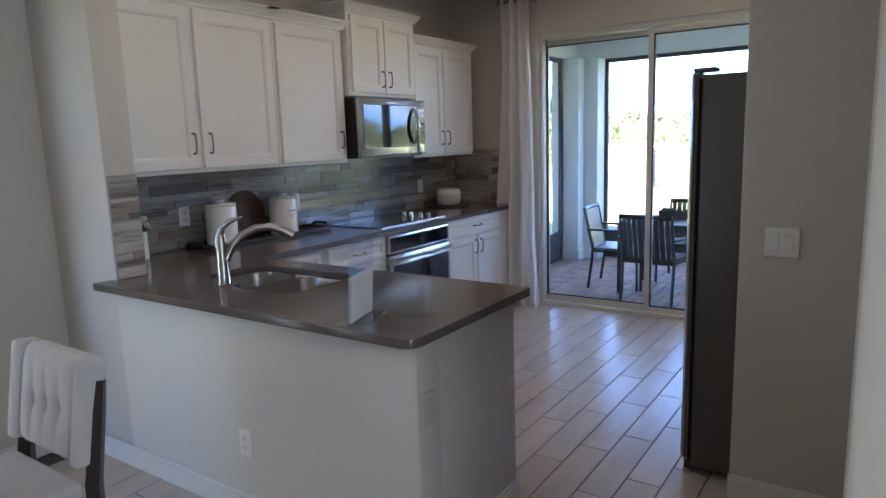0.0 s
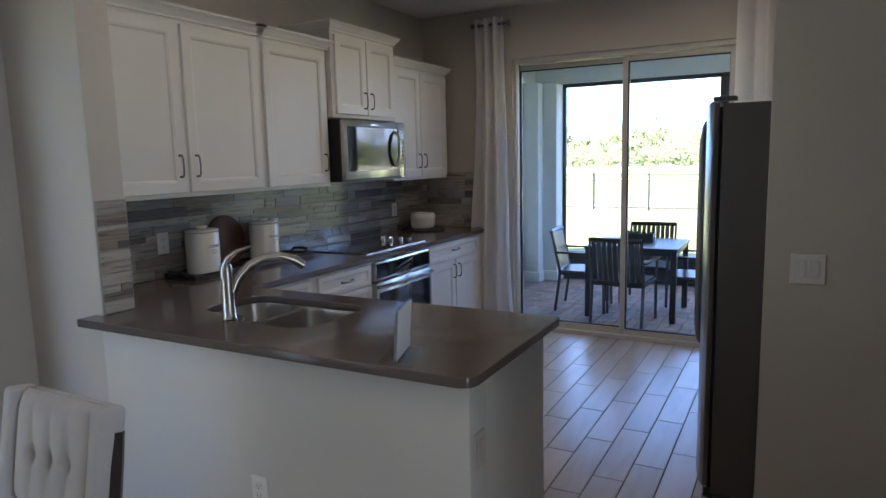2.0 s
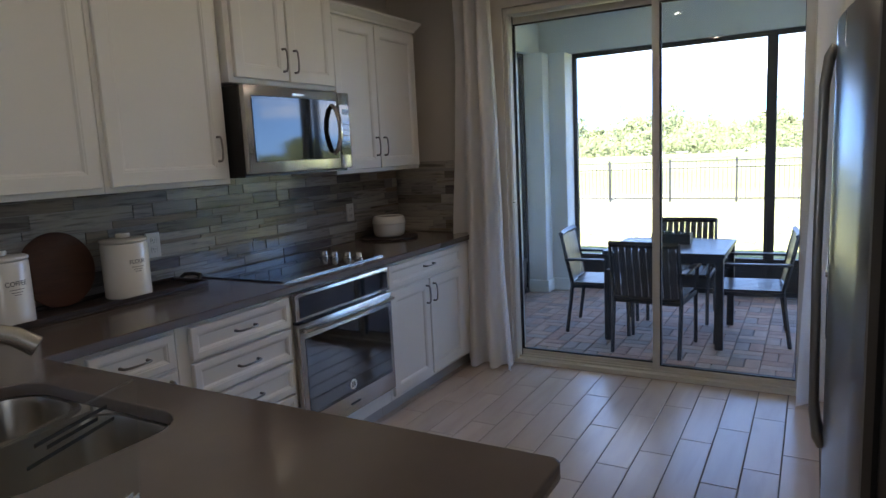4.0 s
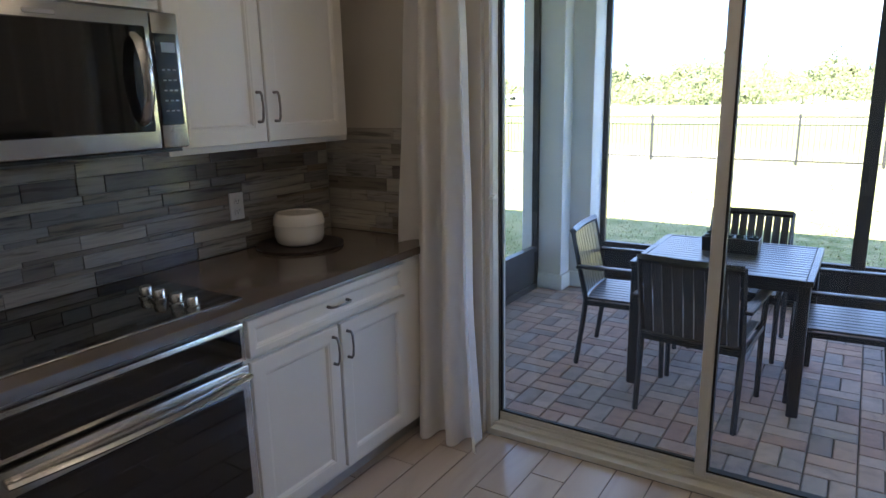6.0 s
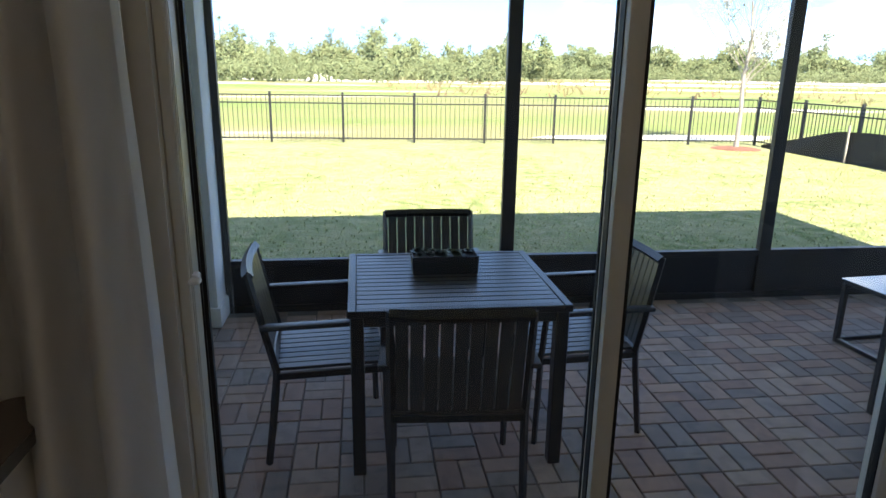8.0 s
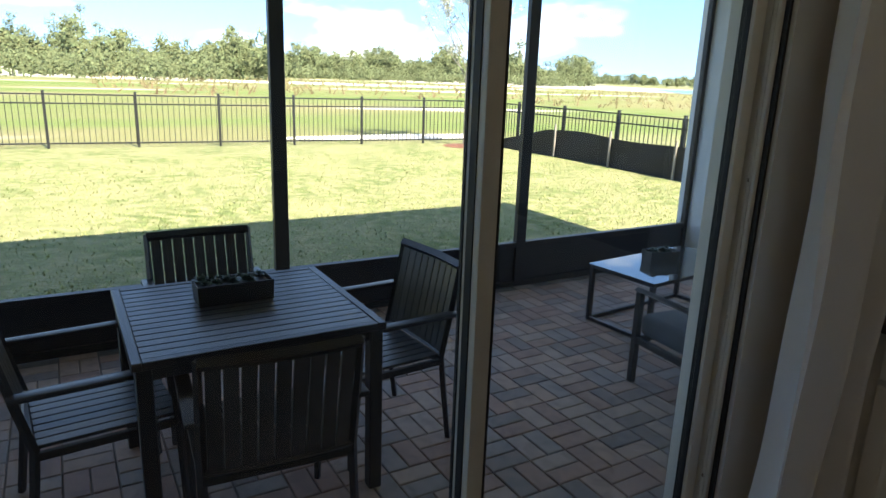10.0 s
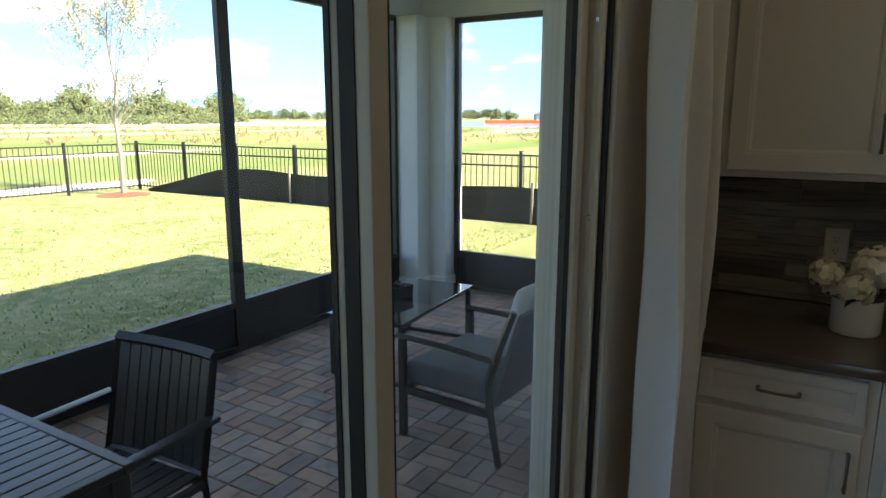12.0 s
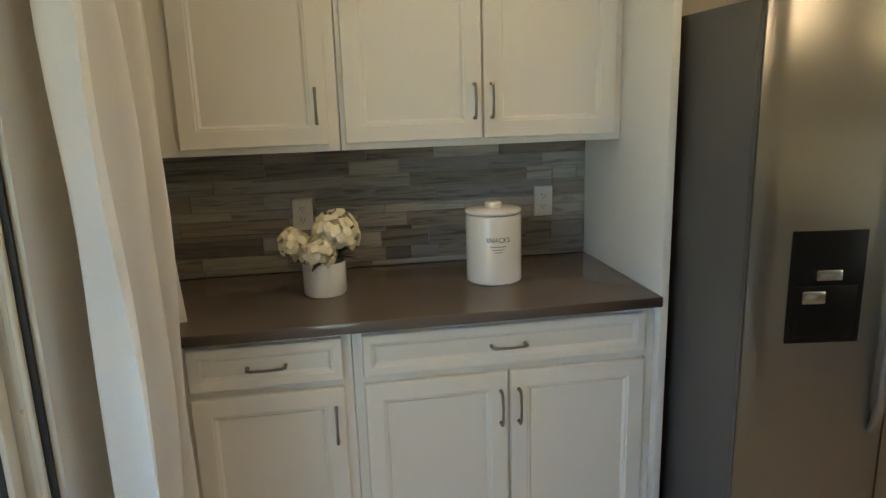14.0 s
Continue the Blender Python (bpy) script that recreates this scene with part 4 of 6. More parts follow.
ckt = thing("cooktop", (-2.38, 4.09, CT), "black glass electric cooktop with four chrome knobs", "cooktop")
part("glass_top", bx((-2.650, 3.720, CT), (-2.118, 4.502, CT + .007), 0.002), M_BLACKGL, ckt)
part("front_trim", bx((-2.118, 3.720, CT), (-2.104, 4.502, CT + .008), 0.002), M_STEEL, ckt, "stainless front trim")
for kx in (-2.395, -2.325, -2.235, -2.160):
    part("knob", lathe(bmesh.new(), [(0, CT + .007), (.025, CT + .007), (.025, CT + .013), (.021, CT + .017), (.020, CT + .040), (.017, CT + .044), (0, CT + .044)], (kx, 4.350, 0), 18), M_STEEL, ckt, "chrome knob")

fr = thing("refrigerator", (0.4, 3.53, 0), "stainless side-by-side refrigerator with ice dispenser", "refrigerator")
part("cabinet", bx((0.100, 3.128, .04), (0.90, 3.952, 1.735), 0.006, 2), M_FRSIDE, fr, "dark grey textured side panels")
part("gap_gasket", bx((0.087, 3.140, .08), (0.100, 3.940, 1.72)), M_GASKET, fr)
M_FRD = mat("stainless_door", (0.32, 0.312, 0.30), 0.30, 1.0, var=0.05, scale=3, fine=40, bump=0.03, stretch=(1, 1, 0.05))

def bow(y):
    return .004 + .052 * ((y - 3.540) / .41) ** 2


def bowed_door(name, y0, y1, label):
    """A door whose front bows outward across both leaves; a dark liner behind it."""
    q, n, loops = bmesh.new(), 14, []
    z0, z1, r = .070, 1.745, .008
    for i in range(n + 1):
        y = y0 + (y1 - y0) * i / n
        e = r if i in (0, n) else 0
        f = bow(y) + e
        loops.append([q.verts.new(p) for p in ((.086, y, z0), (f + .006, y, z0), (f, y, z0 + r), (f, y, z1 - r), (f + .006, y, z1), (.086, y, z1))])
    for p, r2 in zip(loops, loops[1:]):
        for k2 in range(6):
            q.faces.new((p[k2], p[(k2 + 1) % 6], r2[(k2 + 1) % 6], r2[k2]))
    q.faces.new(loops[0])
    q.faces.new(loops[-1][::-1])
    d = part(name, q, M_FRD, fr, label)
    for yy in (y0, y1):
        s2 = -1 if yy == y0 else 1
        part("door_liner", bx((bow(yy) + .012, yy - .001 + s2 * .001, z0 + .01), (.087, yy + .001 + s2 * .001, z1 - .01)), M_FREDGE, d, "dark grey door edge")
    return d


fd = bowed_door("freezer_door", 3.565, 3.958, "bowed stainless freezer door")
rd = bowed_door("fridge_door", 3.124, 3.559, "bowed stainless door")


def disp(name, u0, u1, z0, z1, d0, d1, material, label="", bev=.003):
    """A piece of the dispenser: u runs along the door's front, d stands out of it."""
    q = bx((u0, d0, z0), (u1, d1, z1), bev, 2)
    q.transform(Matrix.Translation((.030, 3.768, 1.025)) @ Matrix.Rotation(math.atan2(.180, .026), 4, "Z"))
    return part(name, q, material, fd, label)


disp("dispenser", -.096, .096, -.148, .148, -.006, .012, M_DISP, "black ice and water dispenser")
disp("dispenser_recess", -.082, .082, -.138, .005, .011, .0135, M_DISP)
disp("spout", -.03, .035, .022, .050, .010, .026, M_STEEL)
disp("paddle", .005, .065, -.040, -.006, .010, .022, M_STEEL, "grey paddle")
for d, hy in ((fd, 3.606), (rd, 3.516)):
    q = bmesh.new()
    tube(q, [(0.004, hy, .62), (-0.010, hy, .645), (-0.020, hy, .72), (-0.024, hy, 1.15), (-0.020, hy, 1.58), (-0.010, hy, 1.655), (0.004, hy, 1.68)], [.014, .014, .013, .012, .013, .014, .014], 10)
    part("handle", q, M_FRD, d, "long stainless bar handle")
for y0, y1 in ((3.135, 3.20), (3.88, 3.945)):
    part("hinge_cap", bx((0.06, y0, 1.746), (0.15, y1, 1.764), 0.005, 2), M_FRSIDE, fr)
part("toe_grille", bx((0.07, 3.135, .012), (0.105, 3.945, .068), 0.003), M_BLACKPL, fr)
for yy in (3.15, 3.91):
    part("foot", lathe(bmesh.new(), [(0, 0), (.022, 0), (.022, .02), (.012, .026), (.012, .042), (0, .042)], (0.085, yy, 0), 14), M_STEEL, fr)

# ---- taps and counter things ----
fa = thing("faucet", (-1.606, 2.040, CT), "brushed nickel single-lever kitchen faucet", "faucet")
part("body", lathe(bmesh.new(), [(0, CT), (.030, CT), (.031, CT + .006), (.027, CT + .012), (.0245, CT + .10), (.0235, CT + .17), (.021, CT + .215), (.012, CT + .238), (0, CT + .245)], (-1.606, 2.040, 0), 24), M_NICKEL, fa)
q = bmesh.new()
sp = [(-1.595, 2.052, 1.03), (-1.578, 2.072, 1.085), (-1.548, 2.104, 1.130), (-1.508, 2.146, 1.158), (-1.463, 2.192, 1.160), (-1.423, 2.234, 1.140), (-1.399, 2.260, 1.115)]
tube(q, sp, [.020, .0175, .016, .0155, .017, .020, .021], 14)
part("spout", q, M_NICKEL, fa, "arched pull-out spout")
q = bmesh.new()
tube(q, [(-1.611, 2.036, 1.085), (-1.611, 2.036, 1.130), (-1.595, 2.042, 1.165), (-1.558, 2.054, 1.192), (-1.498, 2.074, 1.215)], [.022, .019, .013, .009, .005], 12)
part("lever", q, M_NICKEL, fa, "curved lever")

sg = thing("sign_holder", (-0.71, 1.905, CT), "clear acrylic counter sign holder with printed sheet", "sign")
d = (Vector((-0.905, 2.085, 0)) - Vector((-0.842, 1.893, 0)))
ang = math.degrees(math.atan2(d.y, d.x))
m0 = pose(-0.712, 1.905, CT, 0, 0, ang)
q = bx((-.105, -.055, 0), (.105, .055, .003), 0.001)
q.transform(m0)
part("base", q, M_ACRYL, sg)
q = bx((-.101, -.003, .003), (.101, .003, .305), 0.001)
q.transform(m0 @ pose(0, 0, 0, 4, 0, 0))
pn = part("panel", q, M_ACRYL, sg)
q = bx((-.094, -.0045, .008), (.094, -.0035, .165))
box(q, (-.094, .0035, .008), (.094, .0045, .165))
q.transform(m0 @ pose(0, 0, 0, 4, 0, 0))
part("sheet", q, M_PAPER, sg, "plain white printed sheet")
q = bmesh.new()
for i, (w, hz) in enumerate(((.05, .29), (.035, .282), (.06, .272))):
    box(q, (-w, -.0042, hz), (w, -.0036, hz + .004))
q.transform(m0 @ pose(0, 0, 0, 4, 0, 0))
part("print", q, M_INK, sg)

tr = thing("serving_tray", (-2.57, 3.08, CT), "dark rectangular serving tray with raised handles", "tray")
q = bmesh.new()
box(q, (-2.685, 2.60, CT), (-2.440, 3.585, CT + .010), 0.003)
for a, b in (((-2.685, 2.60, CT + .01), (-2.673, 3.585, CT + .028)), ((-2.452, 2.60, CT + .01), (-2.440, 3.585, CT + .028)), ((-2.673, 2.60, CT + .01), (-2.452, 2.612, CT + .028)), ((-2.673, 3.573, CT + .01), (-2.452, 3.585, CT + .028))):
    box(q, a, b, 0.003)
part("tray_body", q, M_LEGDK, tr)
for yy, s in ((2.602, -1), (3.583, 1)):
    q = bmesh.new()
    tube(q, [(-2.63, yy, CT + .022), (-2.62, yy + s * .02, CT + .042), (-2.565, yy + s * .028, CT + .046), (-2.51, yy + s * .02, CT + .042), (-2.50, yy, CT + .022)], .009, 8)
    part("handle", q, M_BLACKPL, tr, "black metal handle")


def lettering(text, size, depth, material, name):
    cu = bpy.data.curves.new(name, "FONT")
    cu.body, cu.size, cu.align_x, cu.align_y, cu.extrude = text, size, "CENTER", "CENTER", depth
    tmp = new("letters", cu)
    me = bpy.data.meshes.new_from_object(tmp.evaluated_get(bpy.context.evaluated_depsgraph_get()))
    bpy.data.objects.remove(tmp)
    me.name = name
    me.materials.clear()
    me.materials.append(material)
    return me


def canister(x, y, z, word, facing, label):
    """Ceramic canister; facing: degrees from +x in which the word looks."""
    r, h = 0.093, 0.232
    ob = thing("canister", (x, y, z), label, "canister")
    part("jar", lathe(bmesh.new(), [(0, 0), (r - .006, 0), (r, .006), (r, h - .01), (r - .003, h - .002), (r - .014, h), (0, h)], (0, 0, 0), 40), M_CERAM, ob, local=True)
    part("lid", lathe(bmesh.new(), [(0, h + .001), (r - .001, h + .001), (r + .002, h + .006), (r, h + .013), (r - .012, h + .018), (.034, h + .020), (0, h + .020)], (0, 0, 0), 40), M_CERAM, ob, "fitted ceramic lid", local=True)
    part("knob", lathe(bmesh.new(), [(0, h + .020), (.028, h + .020), (.030, h + .030), (.027, h + .037), (0, h + .038)], (0, 0, 0), 24), M_CERAM, ob, local=True)
    me = lettering(word, 0.030, 0.0004, M_INK, "word")
    for v in me.vertices:
        a = radians(facing) + v.co.x * 0.72 / r
        v.co = ((r + .0006 + v.co.z) * math.cos(a), (r + .0006 + v.co.z) * math.sin(a), h * .66 + v.co.y * .8)
    o = new("lettering", me)
    o.parent = ob
    tagged(o, "dark printed word")
    q = bmesh.new()
    for k2, (w, dz) in enumerate(((.026, -.022), (.020, -.032), (.012, -.041))):
        for i in range(8):
            a0, a1 = (radians(facing) + (-w + 2 * w * t2 / 8) / r for t2 in (i, i + 1))
            vs = [q.verts.new(((r + .0008) * math.cos(a), (r + .0008) * math.sin(a), h * .66 + dz + e)) for a, e in ((a0, 0), (a1, 0), (a1, .002), (a0, .002))]
            q.faces.new(vs)
    part("print_lines", q, M_INK, ob, local=True)
    return ob


canister(-2.572, 2.782, CT + .011, "COFFEE", 2, "white ceramic canister lettered coffee, standing on the tray")
canister(-2.572, 3.275, CT + .011, "FLOUR", -5, "white ceramic canister lettered flour, standing on the tray")
canister(0.716, 4.462, CT, "SNACKS", 176, "white ceramic canister lettered snacks on the side counter")

q = lathe(bmesh.new(), [(0, -.009), (.142, -.009), (.150, -.004), (.150, .004), (.142, .009), (0, .009)], (0, 0, 0), 48)
q.transform(pose(-2.652, 3.035, CT + .163, 0, 82, 0))
solid("cutting_board", q, M_WOODDK, "round dark wood board leaning on the backsplash", "cutting board")


def flowers(x, y, z, big, label, seed):
    rnd = random.Random(seed)
    ob = thing("flower_arrangement", (x, y, z), label, "flowers")
    r, h = (.070, .108) if big else (.035, .15)
    part("pot", lathe(bmesh.new(), [(0, 0), (r * .92, 0), (r, .008), (r, h), (r - .004, h), (r - .006, h * .8), (0, h * .8)], (0, 0, 0), 32), M_CERAM, ob, "small white ceramic pot", local=True)
    heads = [(0.0, -.045, h + .085, .080), (.0, .050, h + .030, .052), (-.03, .090, h + .070, .050), (-.05, .01, h + .035, .055)] if big else [(.02, -.01, h + .05, .026), (-.01, .03, h + .065, .022), (.015, .035, h + .03, .022), (.0, -.035, h + .07, .02), (-.02, 0, h + .09, .02)]
    for hx, hy, hz, hr in heads:
        q = bmesh.new()
        for i in range(300 if big else 90):
            ph, th = rnd.uniform(0, 2 * math.pi), math.acos(rnd.uniform(-.55, 1))
            dirv = Vector((math.sin(th) * math.cos(ph), math.sin(th) * math.sin(ph), math.cos(th)))
            c = Vector((hx, hy, hz)) + dirv * hr * rnd.uniform(.45, 1.0)
            t1 = dirv.orthogonal().normalized()
            t1.rotate(Matrix.Rotation(rnd.uniform(0, 6.28), 3, dirv))
            t2 = dirv.cross(t1)
            w = hr * rnd.uniform(.15, .30)
            cup = dirv * w * .35
            vs = [q.verts.new(c + p) for p in (t1 * w * .3 - t2 * w, t1 * w + cup * .6, t2 * w + cup, -t1 * w + cup * .6, -t1 * w * .3 - t2 * w)]
            q.faces.new(vs)
        part("bloom", q, M_PETAL, ob, "cream bloom of many petals", local=True)
    q = bmesh.new()
    for i in range(22):
        a = rnd.uniform(0, 6.28)
        p0 = Vector((0, 0, h * .85))
        p1 = Vector((math.cos(a) * r * 1.7, math.sin(a) * r * 1.7, h + rnd.uniform(-.01, .06)))
        side = Vector((-math.sin(a), math.cos(a), 0)) * .014
        mid = (p0 + p1) / 2 + Vector((0, 0, .02))
        vs = [q.verts.new(p) for p in (p0, mid + side, p1, mid - side)]
        q.faces.new(vs)
    part("leaves", q, M_STEM, ob, "dark green leaves", local=True)
    return ob


flowers(-2.60, 2.275, CT, False, "slim white vase of small cream flowers on the worktop", 3)
flowers(0.706, 5.030, CT, True, "cream artificial peonies in a small white pot", 5)

solid("trivet", lathe(bmesh.new(), [(0, CT), (.178, CT), (.190, CT + .004), (.190, CT + .012), (.178, CT + .014), (0, CT + .012)], (-2.51, 5.175, 0), 48), M_LEGDK, "round dark wooden trivet on the worktop", "trivet")
pz = CT + .015
pot = thing("cooking_pot", (-2.51, 5.175, pz), "round white enamel pot with lid, on a dark trivet", "pot")
part("pot_body", lathe(bmesh.new(), [(0, 0), (.085, 0), (.100, .012), (.108, .04), (.110, .085), (.112, .088), (0, .088)], (0, 0, 0), 40), M_CERAM, pot, local=True)
part("lid", lathe(bmesh.new(), [(0, .089), (.112, .089), (.113, .094), (.108, .122), (.100, .136), (.093, .138), (.088, .132), (0, .130)], (0, 0, 0), 40), M_CERAM, pot, "white lid with raised rim", local=True)
part("knob", lathe(bmesh.new(), [(0, .130), (.010, .130), (.008, .150), (.018, .165), (.014, .178), (0, .180)], (0, 0, 0), 20), M_ACRYL, pot, "clear glass knob", local=True)


def plate(name, at, normal, label, kind, parent=None):
    """A wall plate; kind: outlet, rocker or blank. normal: +x, -x, -y."""
    ob = thing(name, at, label, "outlet" if kind != "rocker" else "light switch")
    rz = {"+x": 90, "-x": -90, "-y": 0}[normal]
    m = pose(0, 0, 0, 0, 0, rz)
    w = .060 if kind == "rocker" else .037
    q = rings_panel(bmesh.new(), -w, w, -.058, .058, [(0, 0), (0, .003), (.003, .006), (.010, .0065)], lambda u, v, dd: (u, -dd, v))
    q.transform(m)
    part("cover", q, M_WALL if kind == "blank" else M_PLATE, ob, local=True)
    if kind == "outlet":
        for vz in (-.021, .021):
            q = bx((-.016, -.009, vz - .014), (.016, -.006, vz + .014), 0.003)
            q.transform(m)
            p = part("socket", q, M_PLATE, ob, local=True)
            for a, b in (((-.007, -.0096, vz - .002), (-.005, -.0088, vz + .007)), ((.005, -.0096, vz - .002), (.007, -.0088, vz + .007)), ((-.002, -.0096, vz - .010), (.002, -.0088, vz - .006))):
                q = bx(a, b)
                q.transform(m)
                part("slot", q, M_INK, p, local=True)
    elif kind == "rocker":
        for ux in (-.024, .024):
            r2 = bx((ux - .0165, -.010, -.033), (ux + .0165, -.0055, .033), 0.002)
            r2.transform(m @ pose(0, 0, 0, 2.5, 0, 0))
            part("rocker", r2, M_PLATE, ob, local=True)
    else:
        q = bx((-.016, -.008, -.033), (.016, -.006, .033), 0.002)
        q.transform(m)
        part("insert", q, M_WALL, ob, local=True)
    return ob


plate("light_switch", (0.430, 3.018, 1.087), "-y", "white double rocker light switch on the wall", "rocker")
plate("wall_outlet", (-1.33, 1.871, 0.330), "-y", "white electrical outlet low on the half wall", "outlet")
plate("wall_outlet", (-0.457, 1.93, 0.64), "+x", "white blank cover plate on the half wall end", "blank")
for yy in (2.61, 3.50, 4.99):
    plate("wall_outlet", (XW + .013, yy, 1.108), "+x", "white electrical outlet set in the tiled backsplash", "outlet")
for yy in (5.10, 4.19):
    plate("wall_outlet", (XE - .013, yy, 1.128), "-x", "white electrical outlet set in the tiled backsplash", "outlet")


# ---- curtains ----
CY = YN - .115


def curtain(x0, x1, flare0, flare1, seed, label):
    rnd = random.Random(seed)
    ob = thing("curtain", ((x0 + x1) / 2, CY, 2.66), label, "curtain")
    q, nx, nz, z0, z1 = bmesh.new(), 110, 26, 0.012, 2.705
    ph = [rnd.uniform(0, 6.28) for _ in range(4)]
    cols = []
    for j in range(nz + 1):
        v = j / nz
        row = []
        for i in range(nx + 1):
            u = i / nx
            z = z0 + (z1 - z0) * v
            b = (1 - v)
            x = x0 + (x1 - x0) * u + (flare0 * (1 - u) + flare1 * u) * b ** 1.5
            w = 2 * math.pi * (2.5 * u + .22 * math.sin(4 * u + ph[1]) + .10 * math.sin(3 * b + ph[2]))
            amp = .054 + .014 * b
            y = CY + amp * math.sin(w + .5 * math.sin(2.2 * b + ph[0])) + .012 * math.sin(2.1 * w + ph[1] + 3 * b) * b + .009 * math.sin(9 * b + 4 * u + ph[2]) + .004 * math.sin(23 * b + 11 * u + ph[0])
            x += .010 * math.sin(2 * w + ph[3]) * (0.4 + b) + .008 * math.sin(6.5 * b + ph[2])
            row.append(q.verts.new((x, y, z)))
        cols.append(row)
    for a, b2 in zip(cols, cols[1:]):
        for i in range(nx):
            q.faces.new((a[i], a[i + 1], b2[i + 1], b2[i]))
    part("cloth", q, M_CURT, ob, "sheer white pleated cloth", smooth=180)
    q = bmesh.new()
    tube(q, [(x0 - .03, CY, 2.650), (x1 + .03, CY, 2.650)], .011, 12)
    rod = part("rod", q, M_PULL, ob, "dark metal rod")
    for xx in (x0 - .035, x1 + .035):
        part("finial", lathe(bmesh.new(), [(0, -.024), (.014, -.020), (.024, 0), (.014, .020), (0, .024)], (xx, CY, 2.650), 16), M_PULL, rod)
    for xx in (x0 - .012, x1 + .012):
        part("bracket", bx((xx - .006, CY, 2.640), (xx + .006, YN, 2.660), .002), M_PULL, rod)
    for i in range(5):
        u = (i + .5) / 5
        g = lathe(bmesh.new(), [(.016, -.004), (.026, -.004), (.028, 0), (.026, .004), (.016, .004), (.014, 0), (.016, -.004)], (0, 0, 0), 18)
        g.transform(pose(x0 + (x1 - x0) * u, CY, 2.650, 0, 90, 25))
        part("grommet", g, M_PULL, ob, "dark metal grommet")
    return ob


curtain(-2.10, -1.84, -.11, .09, 11, "sheer white grommet curtain panel hanging beside the sliding door")
curtain(-0.03, 0.48, -.045, .05, 12, "sheer white grommet curtain panel gathered at the door jamb")

# ---- dining set ----
dt = thing("dining_table", (-1.53, 0.32, 0), "round walnut dining table", "table")
part("tabletop", lathe(bmesh.new(), [(0, .722), (.635, .722), (.652, .730), (.655, .742), (.648, .750), (0, .750)], (0, 0, 0), 72), M_WOODTAB, dt, "round walnut top", local=True)
part("pedestal", lathe(bmesh.new(), [(0, .03), (.06, .03), (.05, .2), (.045, .6), (.12, .721), (0, .721)], (0, 0, 0), 28), M_LEGDK, dt, local=True)
for a in range(4):
    q = bx((.03, -.03, 0), (.38, .03, .05), .008, 2)
    q.transform(pose(0, 0, 0, 0, 0, 45 + 90 * a))
    part("foot", q, M_LEGDK, dt, local=True)

dc = thing("dining_chair", (-1.52, 0.985, 0), "button-tufted oatmeal linen dining chair with dark wood legs", "chair")
q = bmesh.new()


def tufted(nx=44, nz=30, w=.190, z0=.525, z1=.862):
    """The cushion's face with three buttons and the folds between them."""
    rows = []
    btn = [(-.085, .69), (0.0, .69), (.085, .69)]
    for side in (-1, 1):
        grid2 = []
        for j in range(nz + 1):
            row = []
            for i in range(nx + 1):
                u, v = -1 + 2 * i / nx, -1 + 2 * j / nz
                x, z = u * w, (z0 + z1) / 2 + v * (z1 - z0) / 2
                edge = (1 - abs(u) ** 7) ** .5 * (1 - abs(v) ** 7) ** .5
                t = .046 * edge
                if side < 0:
                    for bxx, bz in btn:
                        t -= .034 * math.exp(-(((x - bxx) / .020) ** 2 + ((z - bz) / .020) ** 2))
                        t -= .014 * math.exp(-((x - bxx) / .013) ** 2) * math.exp(-((z - bz) / .12) ** 2)
                y = .255 + (z - z0) * .17 + side * t
                row.append(q.verts.new((x, y, z)))
            grid2.append(row)
        for a, b in zip(grid2, grid2[1:]):
            for i in range(nx):
                q.faces.new((a[i], a[i + 1], b[i + 1], b[i]))
        rows.append(grid2)
    bmesh.ops.remove_doubles(q, verts=q.verts, dist=.0006)


tufted()
bk = part("backrest", q, M_LINEN, dc, "tufted linen back pad", local=True, smooth=80)
for bxx in (-.085, 0, .085):
    part("button", lathe(bmesh.new(), [(0, -.004), (.007, -.003), (.008, 0), (0, .004)], (bxx, .255 + .165 * .17 - .015, .69), 10), M_LINEN, bk, local=True)
for sx in (-1, 1):
    q = bx((sx * .186, -.050, 0), (sx * .236, .040, .348), .018, 4)
    q.transform(pose(0, .255, .522, -9.6, 0, 0))
    part("side_pad", q, M_LINEN, bk, "smooth padded linen edge", local=True, smooth=80)
q = bx((-.19, .022, .004), (.19, .042, .344), .008, 2)
q.transform(pose(0, .255, .522, -9.6, 0, 0))
part("back_panel", q, M_LINEN, bk, local=True)
q = bx((-.235, -.24, .415), (.235, .235, .485), .03, 4)
part("seat", q, M_LINEN, dc, "padded linen seat", local=True, smooth=80)
part("seat_frame", bx((-.225, -.225, .375), (.225, .225, .42), .005), M_LEGDK, dc, local=True)
for sx in (-1, 1):
    q = bmesh.new()
    tube(q, [(sx * .228, .30, 0), (sx * .228, .262, .30), (sx * .228, .262, .46), (sx * .230, .302, .70), (sx * .230, .318, .79)], [.022, .028, .030, .026, .021], 4)
    part("back_leg", q, M_LEGDK, dc, local=True, smooth=30)
    q = bmesh.new()
    tube(q, [(sx * .20, -.20, 0), (sx * .205, -.205, .40)], [.016, .022], 4)
    part("front_leg", q, M_LEGDK, dc, local=True, smooth=30)

